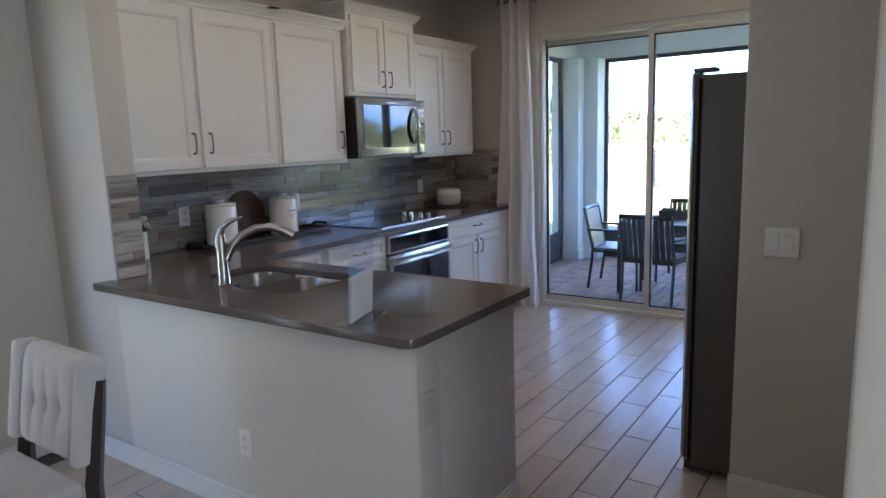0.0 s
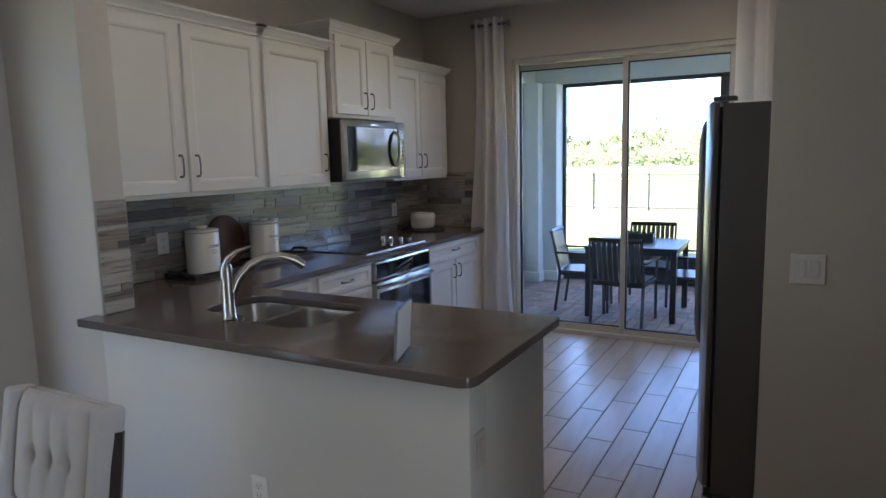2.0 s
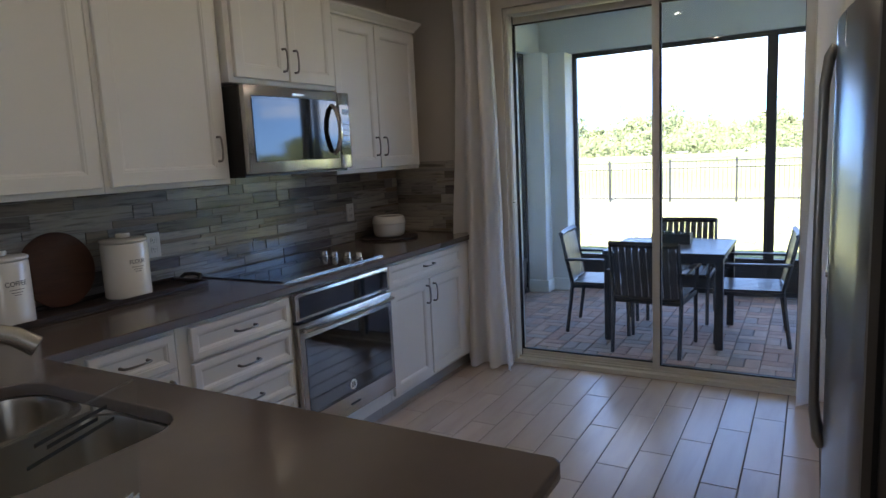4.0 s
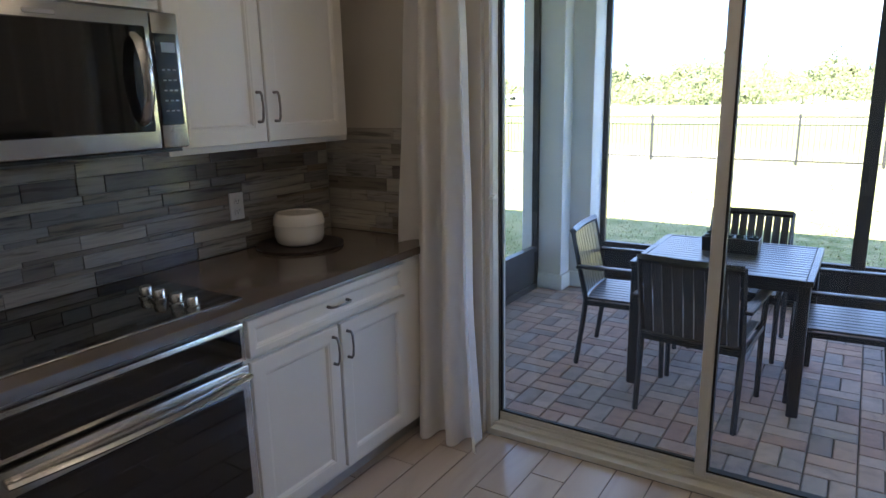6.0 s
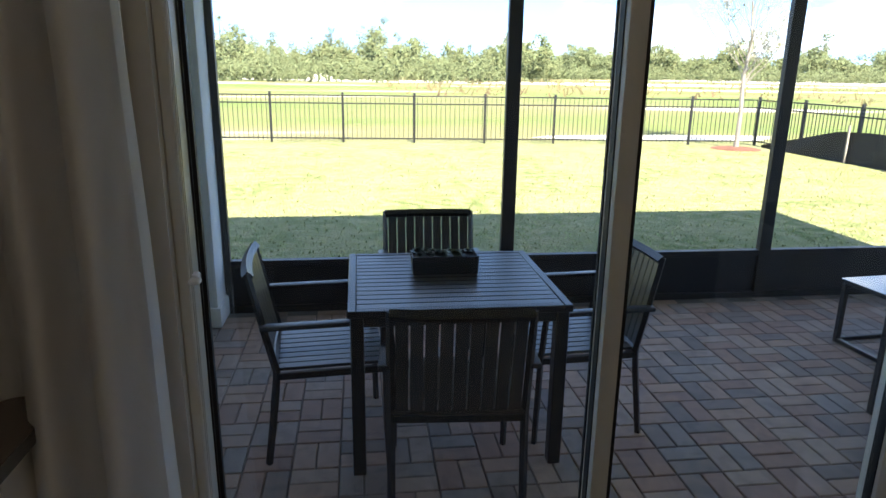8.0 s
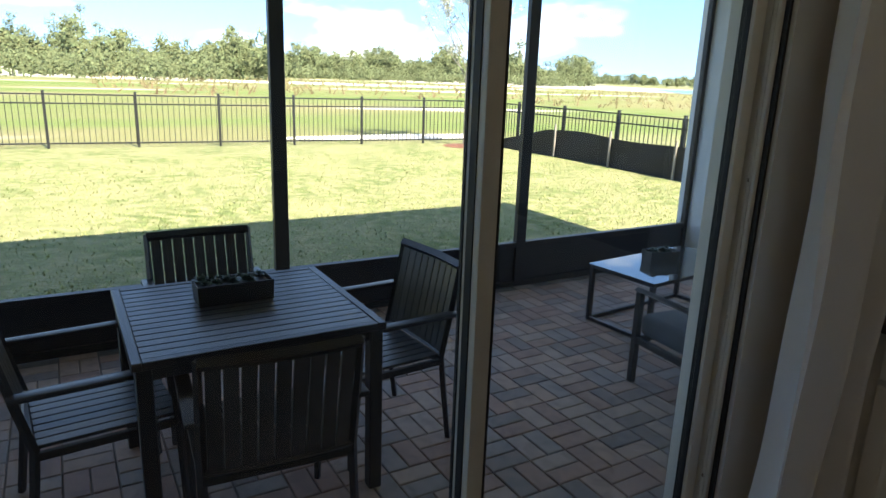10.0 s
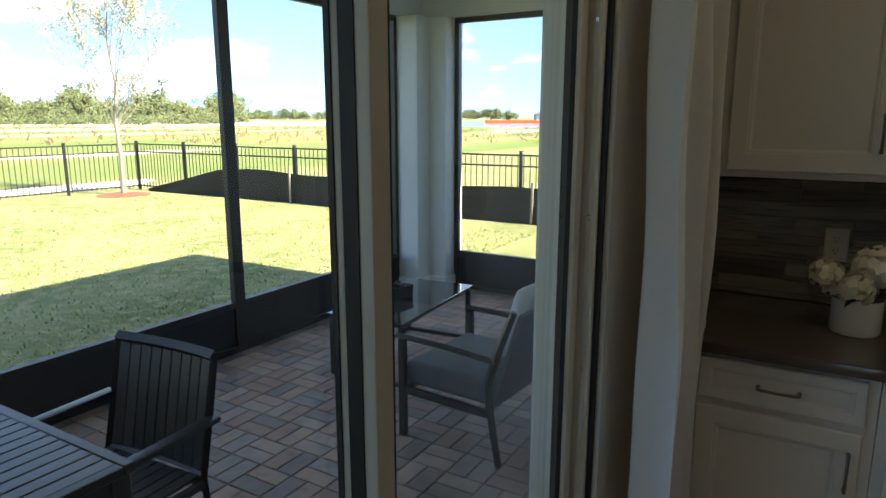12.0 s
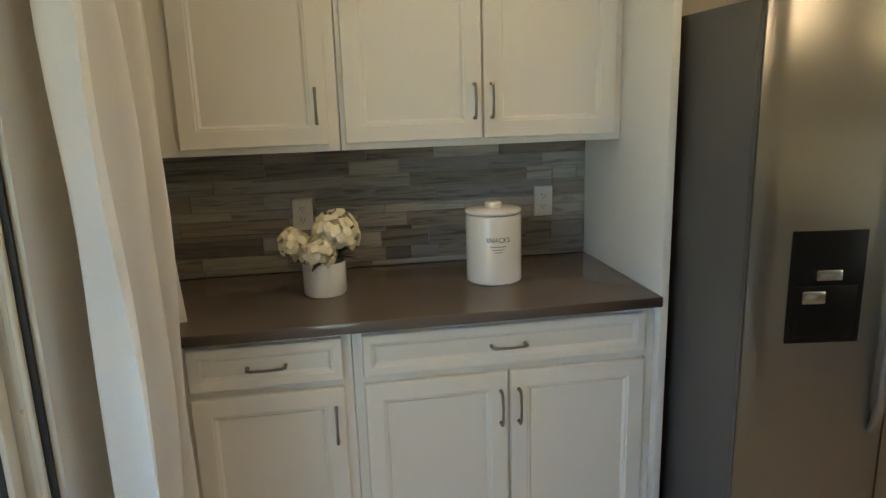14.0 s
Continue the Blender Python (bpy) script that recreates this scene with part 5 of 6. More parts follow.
# ---- patio dining set ----
TX0, TX1, TY0, TY1, TZ = -1.508, -0.592, 6.718, 7.560, PZ + .741
ptb = thing("patio_table", ((TX0 + TX1) / 2, (TY0 + TY1) / 2, PZ), "square charcoal slatted outdoor dining table", "table")
q = bmesh.new()
for a, b in (((TX0, TY0, TZ - .03), (TX0 + .035, TY1, TZ)), ((TX1 - .035, TY0, TZ - .03), (TX1, TY1, TZ)), ((TX0 + .035, TY0, TZ - .03), (TX1 - .035, TY0 + .035, TZ)), ((TX0 + .035, TY1 - .035, TZ - .03), (TX1 - .035, TY1, TZ))):
    box(q, a, b, 0.003)
part("top_frame", q, M_PATIO_MT, ptb)
ns, pitch = 14, (TY1 - TY0 - .07) / 14
for i in range(ns):
    y0 = TY0 + .035 + i * pitch
    part("slat", bx((TX0 + .036, y0 + .003, TZ - .018), (TX1 - .036, y0 + pitch - .003, TZ - .002), 0.002), M_SLAT, ptb)
for a, b in (((TX0 + .02, TY0 + .05, TZ - .075), (TX0 + .045, TY1 - .05, TZ - .03)), ((TX1 - .045, TY0 + .05, TZ - .075), (TX1 - .02, TY1 - .05, TZ - .03)), ((TX0 + .05, TY0 + .02, TZ - .075), (TX1 - .05, TY0 + .045, TZ - .03)), ((TX0 + .05, TY1 - .045, TZ - .075), (TX1 - .05, TY1 - .02, TZ - .03))):
    part("apron", bx(a, b, 0.002), M_PATIO_MT, ptb)
for lx in (TX0 + .01, TX1 - .065):
    for ly in (TY0 + .01, TY1 - .065):
        part("leg", bx((lx, ly, PZ), (lx + .055, ly + .055, TZ - .03), 0.004), M_PATIO_MT, ptb)

pc = thing("patio_chair", (0, 0, 0), "charcoal slatted outdoor armchair at the patio table", "chair", "chairs round the patio table")
W = .250


def back_y(z):
    return -.235 - (z - .43) * .21


for sx in (-1, 1):
    q = bmesh.new()
    tube(q, [(sx * W, -.285, 0), (sx * W, -.245, .30), (sx * W, -.232, .43), (sx * W, back_y(.60), .60), (sx * W, back_y(.865), .865)], [.015, .016, .016, .015, .013], 4)
    part("back_post", q, M_PATIO_MT, pc, local=True, smooth=30)
    q = bmesh.new()
    tube(q, [(sx * W, .235, 0), (sx * W, .225, .40), (sx * (W + .012), .215, .60), (sx * (W + .018), .205, .628)], [.014, .015, .014, .014], 4)
    part("front_leg", q, M_PATIO_MT, pc, local=True, smooth=30)
    q = bx((sx * (W + .018) - .026, -.29, .628), (sx * (W + .018) + .026, .235, .648), .006, 2)
    part("armrest", q, M_PATIO_MT, pc, local=True)
    part("side_rail", bx((sx * W - .010, -.23, .395), (sx * W + .010, .225, .425), .002), M_PATIO_MT, pc, local=True)
part("front_rail", bx((-W, .212, .395), (W, .236, .425), .003), M_PATIO_MT, pc, local=True)
part("rear_rail", bx((-W, -.245, .392), (W, -.225, .425), .003), M_PATIO_MT, pc, local=True)
for i in range(9):
    x0 = -W + .014 + i * (2 * W - .028) / 9
    part("seat_slat", bx((x0 + .003, -.225, .426), (x0 + (2 * W - .028) / 9 - .003, .235, .440), .002), M_SLAT, pc, local=True)
nb = 9
for i in range(nb):
    x0 = -W + .016 + i * (2 * W - .032) / nb
    x1 = x0 + (2 * W - .032) / nb
    q = bmesh.new()
    bow0, bow1 = (.018 * (1 - ((x / W) ** 2)) for x in (x0, x1))
    lp = []
    for z in (.446, .58, .71, .832):
        yb = back_y(z)
        lp.append([q.verts.new(p) for p in ((x0 + .0035, yb - bow0 - .006, z), (x1 - .0035, yb - bow1 - .006, z), (x1 - .0035, yb - bow1 + .006, z), (x0 + .0035, yb - bow0 + .006, z))])
    for a, b in zip(lp, lp[1:]):
        for j in range(4):
            q.faces.new((a[j], a[(j + 1) % 4], b[(j + 1) % 4], b[j]))
    q.faces.new(lp[0][::-1])
    q.faces.new(lp[-1])
    part("back_slat", q, M_SLAT, pc, local=True, smooth=0)
for z0, z1 in ((.426, .448), (.830, .872)):
    q = bmesh.new()
    tube(q, [(-W + 2 * W * i / 10, back_y((z0 + z1) / 2) - .018 * (1 - (-1 + 2 * i / 10) ** 2), (z0 + z1) / 2) for i in range(11)], [(z1 - z0) / 2 * 1.1] * 11, 4)
    part("back_rail", q, M_PATIO_MT, pc, local=True, smooth=30)
pc.location = (-1.085, 6.690, PZ)
pc.rotation_euler = (0, 0, radians(-4))
copy_thing(pc, pose(-1.057, 7.685, PZ, 0, 0, 180))
copy_thing(pc, pose(-1.598, 7.13, PZ, 0, 0, -85))
copy_thing(pc, pose(-0.46, 7.165, PZ, 0, 0, 94.5))


def planter(x, y, z, w, dpt, h, n, seed, rz, label):
    rnd = random.Random(seed)
    ob = thing("succulent_planter", (x, y, z), label, "planter")
    ob.rotation_euler = (0, 0, radians(rz))
    q = rings_panel(bmesh.new(), -w / 2, w / 2, -dpt / 2, dpt / 2, [(.004, 0), (0, h), (.007, h), (.009, h - .02)], lambda u, v, dd: (u, v, dd))
    part("trough", q, M_PLANTER, ob, local=True)
    for i in range(n):
        q = bmesh.new()
        cx, cy = rnd.uniform(-w / 2 + .025, w / 2 - .025), rnd.uniform(-dpt / 2 + .02, dpt / 2 - .02)
        rr = rnd.uniform(.022, .042)
        for kk in range(22):
            a = kk * 2.4 + rnd.uniform(-.2, .2)
            el = .15 + 1.15 * (kk / 22)
            ln = rr * (1.15 - .5 * kk / 22)
            dv = Vector((math.cos(a) * math.cos(el), math.sin(a) * math.cos(el), math.sin(el)))
            sd = Vector((-math.sin(a), math.cos(a), 0)) * ln * .30
            p0 = Vector((cx, cy, h - .008 + rnd.uniform(0, .008)))
            up = Vector((0, 0, ln * .14))
            a0, b0, c0, d0, e0 = (q.verts.new(p) for p in (p0, p0 + dv * ln * .6 + sd, p0 + dv * ln * 1.1, p0 + dv * ln * .6 - sd, p0 + dv * ln * .55 - up))
            for f in ((a0, b0, e0), (b0, c0, e0), (c0, d0, e0), (d0, a0, e0), (a0, d0, c0, b0)):
                q.faces.new(f)
        part("succulent", q, M_SUCC, ob, "grey-green succulent rosette", local=True, smooth=0)
    return ob


planter(-1.06, 7.235, TZ, .31, .135, .085, 12, 21, 0, "rectangular graphite planter of succulents on the patio table")

# ---- patio lounge ----
ctb = thing("coffee_table", (2.12, 7.655, PZ), "low outdoor coffee table with dark glass top and sled legs", "coffee table")
ctb.rotation_euler = (0, 0, radians(5))
cz = .425
part("tabletop", bx((-.54, -.285, cz - .008), (.54, .285, cz), .003), mat("smoked_glass_top", (0.05, 0.055, 0.06), 0.04, var=.02, bump=0, rvar=.01, coat=.5), ctb, "dark reflective glass top", local=True)
part("top_frame", bx((-.525, -.27, cz - .035), (.525, .27, cz - .009), .003), M_PATIO_MT, ctb, local=True)
for xx in (-.515, .515):
    for yy in (-.26, .26):
        part("leg", bx((xx - .016, yy - .016, 0), (xx + .016, yy + .016, cz - .03), .003), M_PATIO_MT, ctb, local=True)
    part("runner", bx((xx - .016, -.245, 0), (xx + .016, .245, .028), .003), M_PATIO_MT, ctb, local=True)
part("stretcher", bx((-.50, .25, 0), (.50, .275, .028), .003), M_PATIO_MT, ctb, local=True)
planter(2.08, 7.71, PZ + cz, .24, .12, .085, 9, 33, -12, "small graphite planter of succulents on the coffee table")

ac = thing("lounge_chair", (1.412, 6.672, PZ), "grey outdoor lounge armchair with slate seat cushion", "armchair")
for sx in (-1, 1):
    part("front_leg", bx((sx * .325 - .019, .27, 0), (sx * .325 + .019, .308, .545), .004), M_PATIO_MT, ac, local=True)
    q = bmesh.new()
    tube(q, [(sx * .325, -.300, 0), (sx * .325, -.245, .30), (sx * .325, -.235, .42), (sx * .325, -.30, .62), (sx * .325, -.37, .80)], [.020, .024, .024, .022, .018], 4)
    part("back_leg", q, M_PATIO_MT, ac, local=True, smooth=30)
    q = bmesh.new()
    tube(q, [(sx * .325, .312, .555), (sx * .325, .0, .552), (sx * .325, -.285, .535)], [.030, .030, .028], 4, .55)
    part("armrest", q, M_PATIO_MT, ac, local=True, smooth=30)
    part("side_rail", bx((sx * .325 - .014, -.25, .245), (sx * .325 + .014, .28, .285), .003), M_PATIO_MT, ac, local=True)
part("front_rail", bx((-.31, .275, .245), (.31, .303, .285), .003), M_PATIO_MT, ac, local=True)
part("seat_cushion", bx((-.30, -.24, .285), (.30, .30, .415), .035, 4), M_CUSH, ac, "slate blue-grey seat cushion", local=True, smooth=80)
q = bx((-.315, -.012, 0), (.315, .012, .52), .008, 2)
q.transform(pose(0, -.245, .285, 17, 0, 0))
part("backrest", q, M_SLING, ac, "grey woven sling back", local=True)
q = bx((-.19, -.05, .06), (.19, .05, .45), .045, 4)
q.transform(pose(.08, -.175, .41, 16, 0, 0))
solid_p = thing("throw_pillow", (1.412, 6.672, PZ), "pale throw pillow leaning in the lounge chair", "pillow")
part("pillow_body", q, M_LINEN, solid_p, local=True, smooth=80)

ac.rotation_euler = solid_p.rotation_euler = (0, 0, radians(-4.5))

# ---- fences ----
FT = 0.93


def fence(name, p0, p1, label):
    ob = thing(name, (p0[0], p0[1], GZ), label, "fence")
    a, b = Vector((*p0, 0)), Vector((*p1, 0))
    L = (b - a).length
    dv = (b - a) / L
    rz = math.degrees(math.atan2(dv.y, dv.x))
    n = max(1, round(L / 1.73))
    pm = bx((-.027, -.027, 0), (.027, .027, FT - GZ + .045), .003)
    box(pm, (-.033, -.033, FT - GZ + .045), (.033, .033, FT - GZ + .062), .004)
    first = None
    for i in range(n + 1):
        if first is None:
            first = part("post", pm, M_FENCE, ob, local=True)
            o = first
        else:
            o = new("post", first.data)
            o.parent = ob
        o.location = dv * (L * i / n)
        o.rotation_euler = (0, 0, radians(rz))
    for z in (FT - .015, FT - .20, GZ + .10):
        q = bx((0, -.016, z - GZ - .014), (L, .016, z - GZ + .014))
        o = part("rail", q, M_FENCE, ob, local=True)
        o.rotation_euler = (0, 0, radians(rz))
    q = bmesh.new()
    np_ = int(L / .113)
    for i in range(np_):
        u = (i + .5) * L / np_
        box(q, (u - .0062, -.0062, .05), (u + .0062, .0062, FT - GZ))
    o = part("pickets", q, M_FENCE, ob, local=True, smooth=0)
    o.rotation_euler = (0, 0, radians(rz))
    tagged(o, kind="stuff")
    return ob


fence("metal_fence", (8.52, 19.95), (-34.55, 22.70), "black metal picket fence along the back of the lawn")
fence("metal_fence", (8.52, 19.95), (8.95, 4.7), "black metal picket fence along the side of the lawn")
sf = thing("silt_fence", (8.42, 13, GZ), "sagging black fabric silt fence with wooden stakes", "fence")
q = bmesh.new()
rows = []


def silt_x(y):
    return 8.42 + .05 * math.sin(y * .9)


for i in range(61):
    y = 19.4 - i * (19.4 - 5.0) / 60
    top = GZ + .06 + .58 * max(0, (19.4 - y) / 2.6) if y > 16.8 else .44 - (16.8 - y) * .008 + .025 * math.sin(y * 2.1)
    rows.append([q.verts.new((silt_x(y) + .02 * math.sin(y * 3 + k3), y, GZ + (top - GZ) * k3 / 4)) for k3 in range(5)])
for a, b in zip(rows, rows[1:]):
    for k3 in range(4):
        q.faces.new((a[k3], b[k3], b[k3 + 1], a[k3 + 1]))
part("fabric", q, M_SILT, sf, smooth=180)
for i in range(7):
    y = 16.6 - i * 1.8
    part("stake", bx((silt_x(y) - .06, y - .02, GZ), (silt_x(y) - .02, y + .02, .56 - max(0, 15 - y) * .01), .002), M_BARK, sf)


# ---- young trees on the lawn ----
def young_tree(x, y, height, spread, leaves, seed, label, leaf_mat, leaf, low=0.32, narrow=1.0):
    rnd = random.Random(seed)
    ob = thing("young_tree", (x, y, GZ), label, "tree")
    q = bmesh.new()
    pts = [Vector((.05 * math.sin(i * 1.3) * i / 8, .04 * math.cos(i * 1.7) * i / 8, height * .96 * i / 10)) for i in range(11)]
    tube(q, pts, [.055 * (1 - .088 * i) + .006 for i in range(11)], 8)
    part("trunk", q, M_BARK, ob, local=True)
    ends = []
    limbs = bmesh.new()
    for i in range(46):
        t = low + (1 - low) * (i + rnd.random()) / 46
        p = pts[int(t * 10 * .999)].lerp(pts[min(10, int(t * 10 * .999) + 1)], t * 10 % 1)
        a = rnd.uniform(0, 6.28)
        ln = spread * narrow * (1.15 - .75 * abs(t - .55) / .5) * rnd.uniform(.55, 1.1)
        e1 = p + Vector((math.cos(a) * ln * .5, math.sin(a) * ln * .5, ln * .55))
        e2 = p + Vector((math.cos(a + .2) * ln * .9, math.sin(a + .2) * ln * .9, ln * 1.25))
        tube(limbs, [p, e1, e2], [.016 * (1.2 - t), .010 * (1.2 - t), .004], 5)
        for s in range(5):
            b0 = e1.lerp(e2, rnd.random())
            e3 = b0 + Vector((rnd.uniform(-.35, .35), rnd.uniform(-.35, .35), rnd.uniform(.05, .45))) * spread * .6
            tube(limbs, [b0, e3], [.005, .0025], 4)
            ends.append((b0, e3))
        ends.append((e1, e2))
    part("limbs", limbs, M_BARK, ob, local=True)
    lf = bmesh.new()
    for i in range(leaves):
        b0, e3 = rnd.choice(ends)
        c = b0.lerp(e3, rnd.uniform(.2, 1.1)) + Vector((rnd.gauss(0, .05), rnd.gauss(0, .05), rnd.gauss(0, .05)))
        n1 = Vector((rnd.gauss(0, 1), rnd.gauss(0, 1), rnd.gauss(0, 1))).normalized()
        t1 = n1.orthogonal().normalized() * leaf * rnd.uniform(.6, 1.2)
        t2 = n1.cross(t1) * .55
        lf.faces.new([lf.verts.new(c + v) for v in (-t1, t2, t1, -t2)])
    part("crown", lf, leaf_mat, ob, "sparse small young leaves", local=True, smooth=0)
    return ob


young_tree(7.55, 19.15, 4.4, 1.6, 13000, 4, "slender young tree with sparse budding leaves on the lawn", M_BUD, .028)
solid("mulch_ring", lathe(bmesh.new(), [(0, .05), (.25, .045), (.5, .02), (.58, .004), (.58, 0)], (7.55, 19.15, GZ), 28), M_MULCH, "reddish bark mulch ring round the young tree", "mulch", "stuff")
young_tree(-7.5, 18.7, 2.85, .38, 3600, 9, "narrow leafy young tree beside the fence", M_SHRUB, .06, low=.12)
solid("mulch_ring", lathe(bmesh.new(), [(0, .05), (.25, .045), (.45, .02), (.52, .004), (.52, 0)], (-7.5, 18.7, GZ), 28), M_MULCH, "reddish bark mulch ring round the narrow tree", "mulch", "stuff")


# ---- far woods, scrub, pond ----
def woods(name, spots, material, label, seed, per_tree=520):
    rnd = random.Random(seed)
    vs, fs = [], []

    def leaf(c, s):
        n1 = Vector((rnd.gauss(0, .8), rnd.gauss(-.9, .8), rnd.gauss(.8, .7))).normalized()
        t1 = n1.orthogonal().normalized()
        t2 = n1.cross(t1)
        k0 = len(vs)
        vs.extend((c - t1 * s, c + t2 * s * .7, c + t1 * s * rnd.uniform(.6, 1.2), c - t2 * s * .7))
        fs.append((k0, k0 + 1, k0 + 2, k0 + 3))

    for x, y, h, r in spots:
        k0 = len(vs)
        lean = rnd.uniform(-.4, .4)
        w = .09 + .02 * h / 5
        for dx, dy in ((-w, 0), (w, 0), (0, w)):
            vs.append(Vector((x + dx, y + dy, GZ)))
            vs.append(Vector((x + dx * .4 + lean, y + dy * .4, GZ + h * .85)))
        for a, b in ((0, 2), (2, 4), (4, 0)):
            fs.append((k0 + a, k0 + b, k0 + b + 1, k0 + a + 1))
        lobes = [(Vector((x + lean * .6 + rnd.gauss(0, r * .4), y + rnd.gauss(0, r * .4), GZ + h * rnd.uniform(.2, .82))), r * rnd.uniform(.3, .62)) for _ in range(7)]
        lobes.append((Vector((x + lean, y, GZ + h * .9)), r * .35))
        for i in range(per_tree):
            c, lr = lobes[i % len(lobes)]
            dv = Vector((rnd.gauss(0, 1), rnd.gauss(0, 1), rnd.gauss(0, .8))).normalized() * lr * rnd.uniform(.3, 1.08)
            leaf(c + dv, r * rnd.uniform(.04, .11))
    me = bpy.data.meshes.new(name)
    me.from_pydata(vs, [], fs)
    me.materials.append(material)
    return tagged(new(name, me), label, "trees", "", "stuff")


rw = random.Random(77)
spots = []
for i in range(380):
    az = rw.uniform(-44, 16)
    dist = rw.uniform(112, 150)
    k4 = .78 + .22 * math.sin(az * .55 + 1) + .14 * math.sin(az * 1.7) + .10 * math.sin(az * 4.3)
    spots.append((math.sin(radians(az)) * dist - 1, math.cos(radians(az)) * dist + 4, (rw.uniform(4.6, 8.2) + 4.2 * rw.random() ** 3) * max(.55, k4), rw.uniform(1.5, 3.2)))
for i in range(300):
    az = rw.uniform(10, 42)
    dist = rw.uniform(175, 240)
    spots.append((math.sin(radians(az)) * dist - 1, math.cos(radians(az)) * dist + 4, rw.uniform(5.0, 8.5) * (.85 + .25 * math.sin(az * 1.1) + .12 * math.sin(az * 3.7)) + 3 * rw.random() ** 4, rw.uniform(2.2, 4.2)))
for i in range(240):
    az = rw.uniform(36, 86)
    dist = rw.uniform(420, 560)
    spots.append((math.sin(radians(az)) * dist - 1, math.cos(radians(az)) * dist + 4, rw.uniform(4.0, 7.5), rw.uniform(3.0, 6.5)))
woods("far_woods", spots, M_WOODS, "distant line of mixed green woods beyond the field", 5)
spots = []
for i in range(520):
    az = rw.uniform(-42, 40)
    dist = rw.uniform(88, 122) if az < 12 else rw.uniform(150, 190)
    spots.append((math.sin(radians(az)) * dist - 1, math.cos(radians(az)) * dist + 4, rw.uniform(1.4, 3.8), rw.uniform(1.3, 2.6)))
woods("far_scrub", spots, M_SHRUB, "low green scrub in front of the woods", 6, 170)
spots = []
for i in range(900):
    az = rw.uniform(2, 82)
    dist = rw.uniform(46, 130)
    spots.append((math.sin(radians(az)) * dist - 1, math.cos(radians(az)) * dist + 4, rw.uniform(.2, .75) * (.45 if az > 48 else 1), rw.uniform(.4, 1.1)))
woods("dry_scrub", spots, M_SCRUB, "straw-brown dry scrub and weeds in the field", 7, 16)


def blob(name, cx, cy, rx, ry, rz, z, material, label, category, seed):
    rnd = random.Random(seed)
    q = bmesh.new()
    p = [rnd.uniform(0, 6.28) for _ in range(3)]
    pts = []
    for i in range(60):
        a = 6.2832 * i / 60
        s = 1 + .12 * math.sin(2 * a + p[0]) + .09 * math.sin(3 * a + p[1]) + .05 * math.sin(7 * a + p[2])
        pts.append(Vector((rx * s * math.cos(a), ry * s * math.sin(a), 0)))
    rot = Matrix.Rotation(radians(rz), 4, "Z")
    q.faces.new([q.verts.new(Vector((cx, cy, z)) + rot @ v) for v in pts])
    return solid(name, q, material, label, category, "structure", 0)


def far(az, dist):
    return math.sin(radians(az)) * dist - 1.5, math.cos(radians(az)) * dist + 5


blob("water", *far(62, 190), 42, 75, -62, GZ + .03, M_WATER, "blue retention pond in the field", "pond", 1)
blob("ground_sand", *far(13, 100), 50, 9, -13, GZ + .02, M_SAND, "bare pale sand strip in the field", "sand", 2)
blob("ground_sand", *far(40, 190), 42, 60, -40, GZ + .02, M_SAND, "bare pale sand patch by the pond", "sand", 3)
blob("ground_sand", 6.9, 21.6, 3.8, .7, -2, GZ + .02, M_SAND, "thin sandy strip behind the fence corner", "sand", 6)
px, py = far(-3, 108)
solid("sand_pile", lathe(bmesh.new(), [(2.6, 0), (1.8, .45), (.9, .8), (0, .95)], (px, py, GZ), 20), M_SAND, "small pale sand pile in the field", "sand pile")
px, py = far(-26, 96)
tl = thing("white_trailer", (px, py, GZ), "small white site trailer beyond the fence", "trailer")
part("trailer_body", bx((px - 2.2, py - 1, GZ + .4), (px + 2.2, py + 1, GZ + 1.9), .05), M_WHITE, tl)
part("window", bx((px - 1.2, py - 1.02, GZ + 1.0), (px - .2, py - 1.0, GZ + 1.5)), M_BLACKGL, tl)
px, py = far(67.5, 165)
ofn = thing("safety_fence", (px, py, GZ), "orange construction safety fence in the distance", "fence")
q = bx((-14, -.04, .15), (14, .04, 1.0))
q.transform(pose(px, py, GZ, 0, 0, -65))
part("mesh_band", q, M_ORANGE, ofn)
px, py = far(68.4, 230)
hs = thing("distant_house", (px, py, GZ), "small distant grey house with hipped roof", "house")
q = bx((-6, -4, 0), (6, 4, 2.6))
q.transform(pose(px, py, GZ, 0, 0, -60))
part("wall", q, M_HOUSE, hs)
q = bmesh.new()
vb = [q.verts.new(p) for p in ((-6.6, -4.6, 2.6), (6.6, -4.6, 2.6), (6.6, 4.6, 2.6), (-6.6, 4.6, 2.6), (-2.5, 0, 4.4), (2.5, 0, 4.4))]
for f in ((0, 1, 5, 4), (1, 2, 5), (2, 3, 4, 5), (3, 0, 4), (3, 2, 1, 0)):
    q.faces.new([vb[i] for i in f])
q.transform(pose(px, py, GZ, 0, 0, -60))
part("roof", q, M_ROOF, hs)

# ---- grass on the near lawn ----
rg = random.Random(31)
vs, fs = [], []
for i in range(34000):
    yy = 9.0 + 9.5 * rg.random() ** 1.6
    xx = rg.uniform(-5.5 - (yy - 9) * .3, 7.5 + (yy - 9) * .2)
    a, hh, ww = rg.uniform(0, 6.28), rg.uniform(.012, .034), rg.uniform(.004, .010)
    dx, dy = math.cos(a), math.sin(a)
    k0 = len(vs)
    ln = rg.uniform(-.06, .06)
    vs += [(xx - dy * ww, yy + dx * ww, GZ), (xx + dy * ww, yy - dx * ww, GZ), (xx + dx * ln, yy + dy * ln, GZ + hh)]
    fs.append((k0, k0 + 1, k0 + 2))
me = bpy.data.meshes.new("lawn_grass")
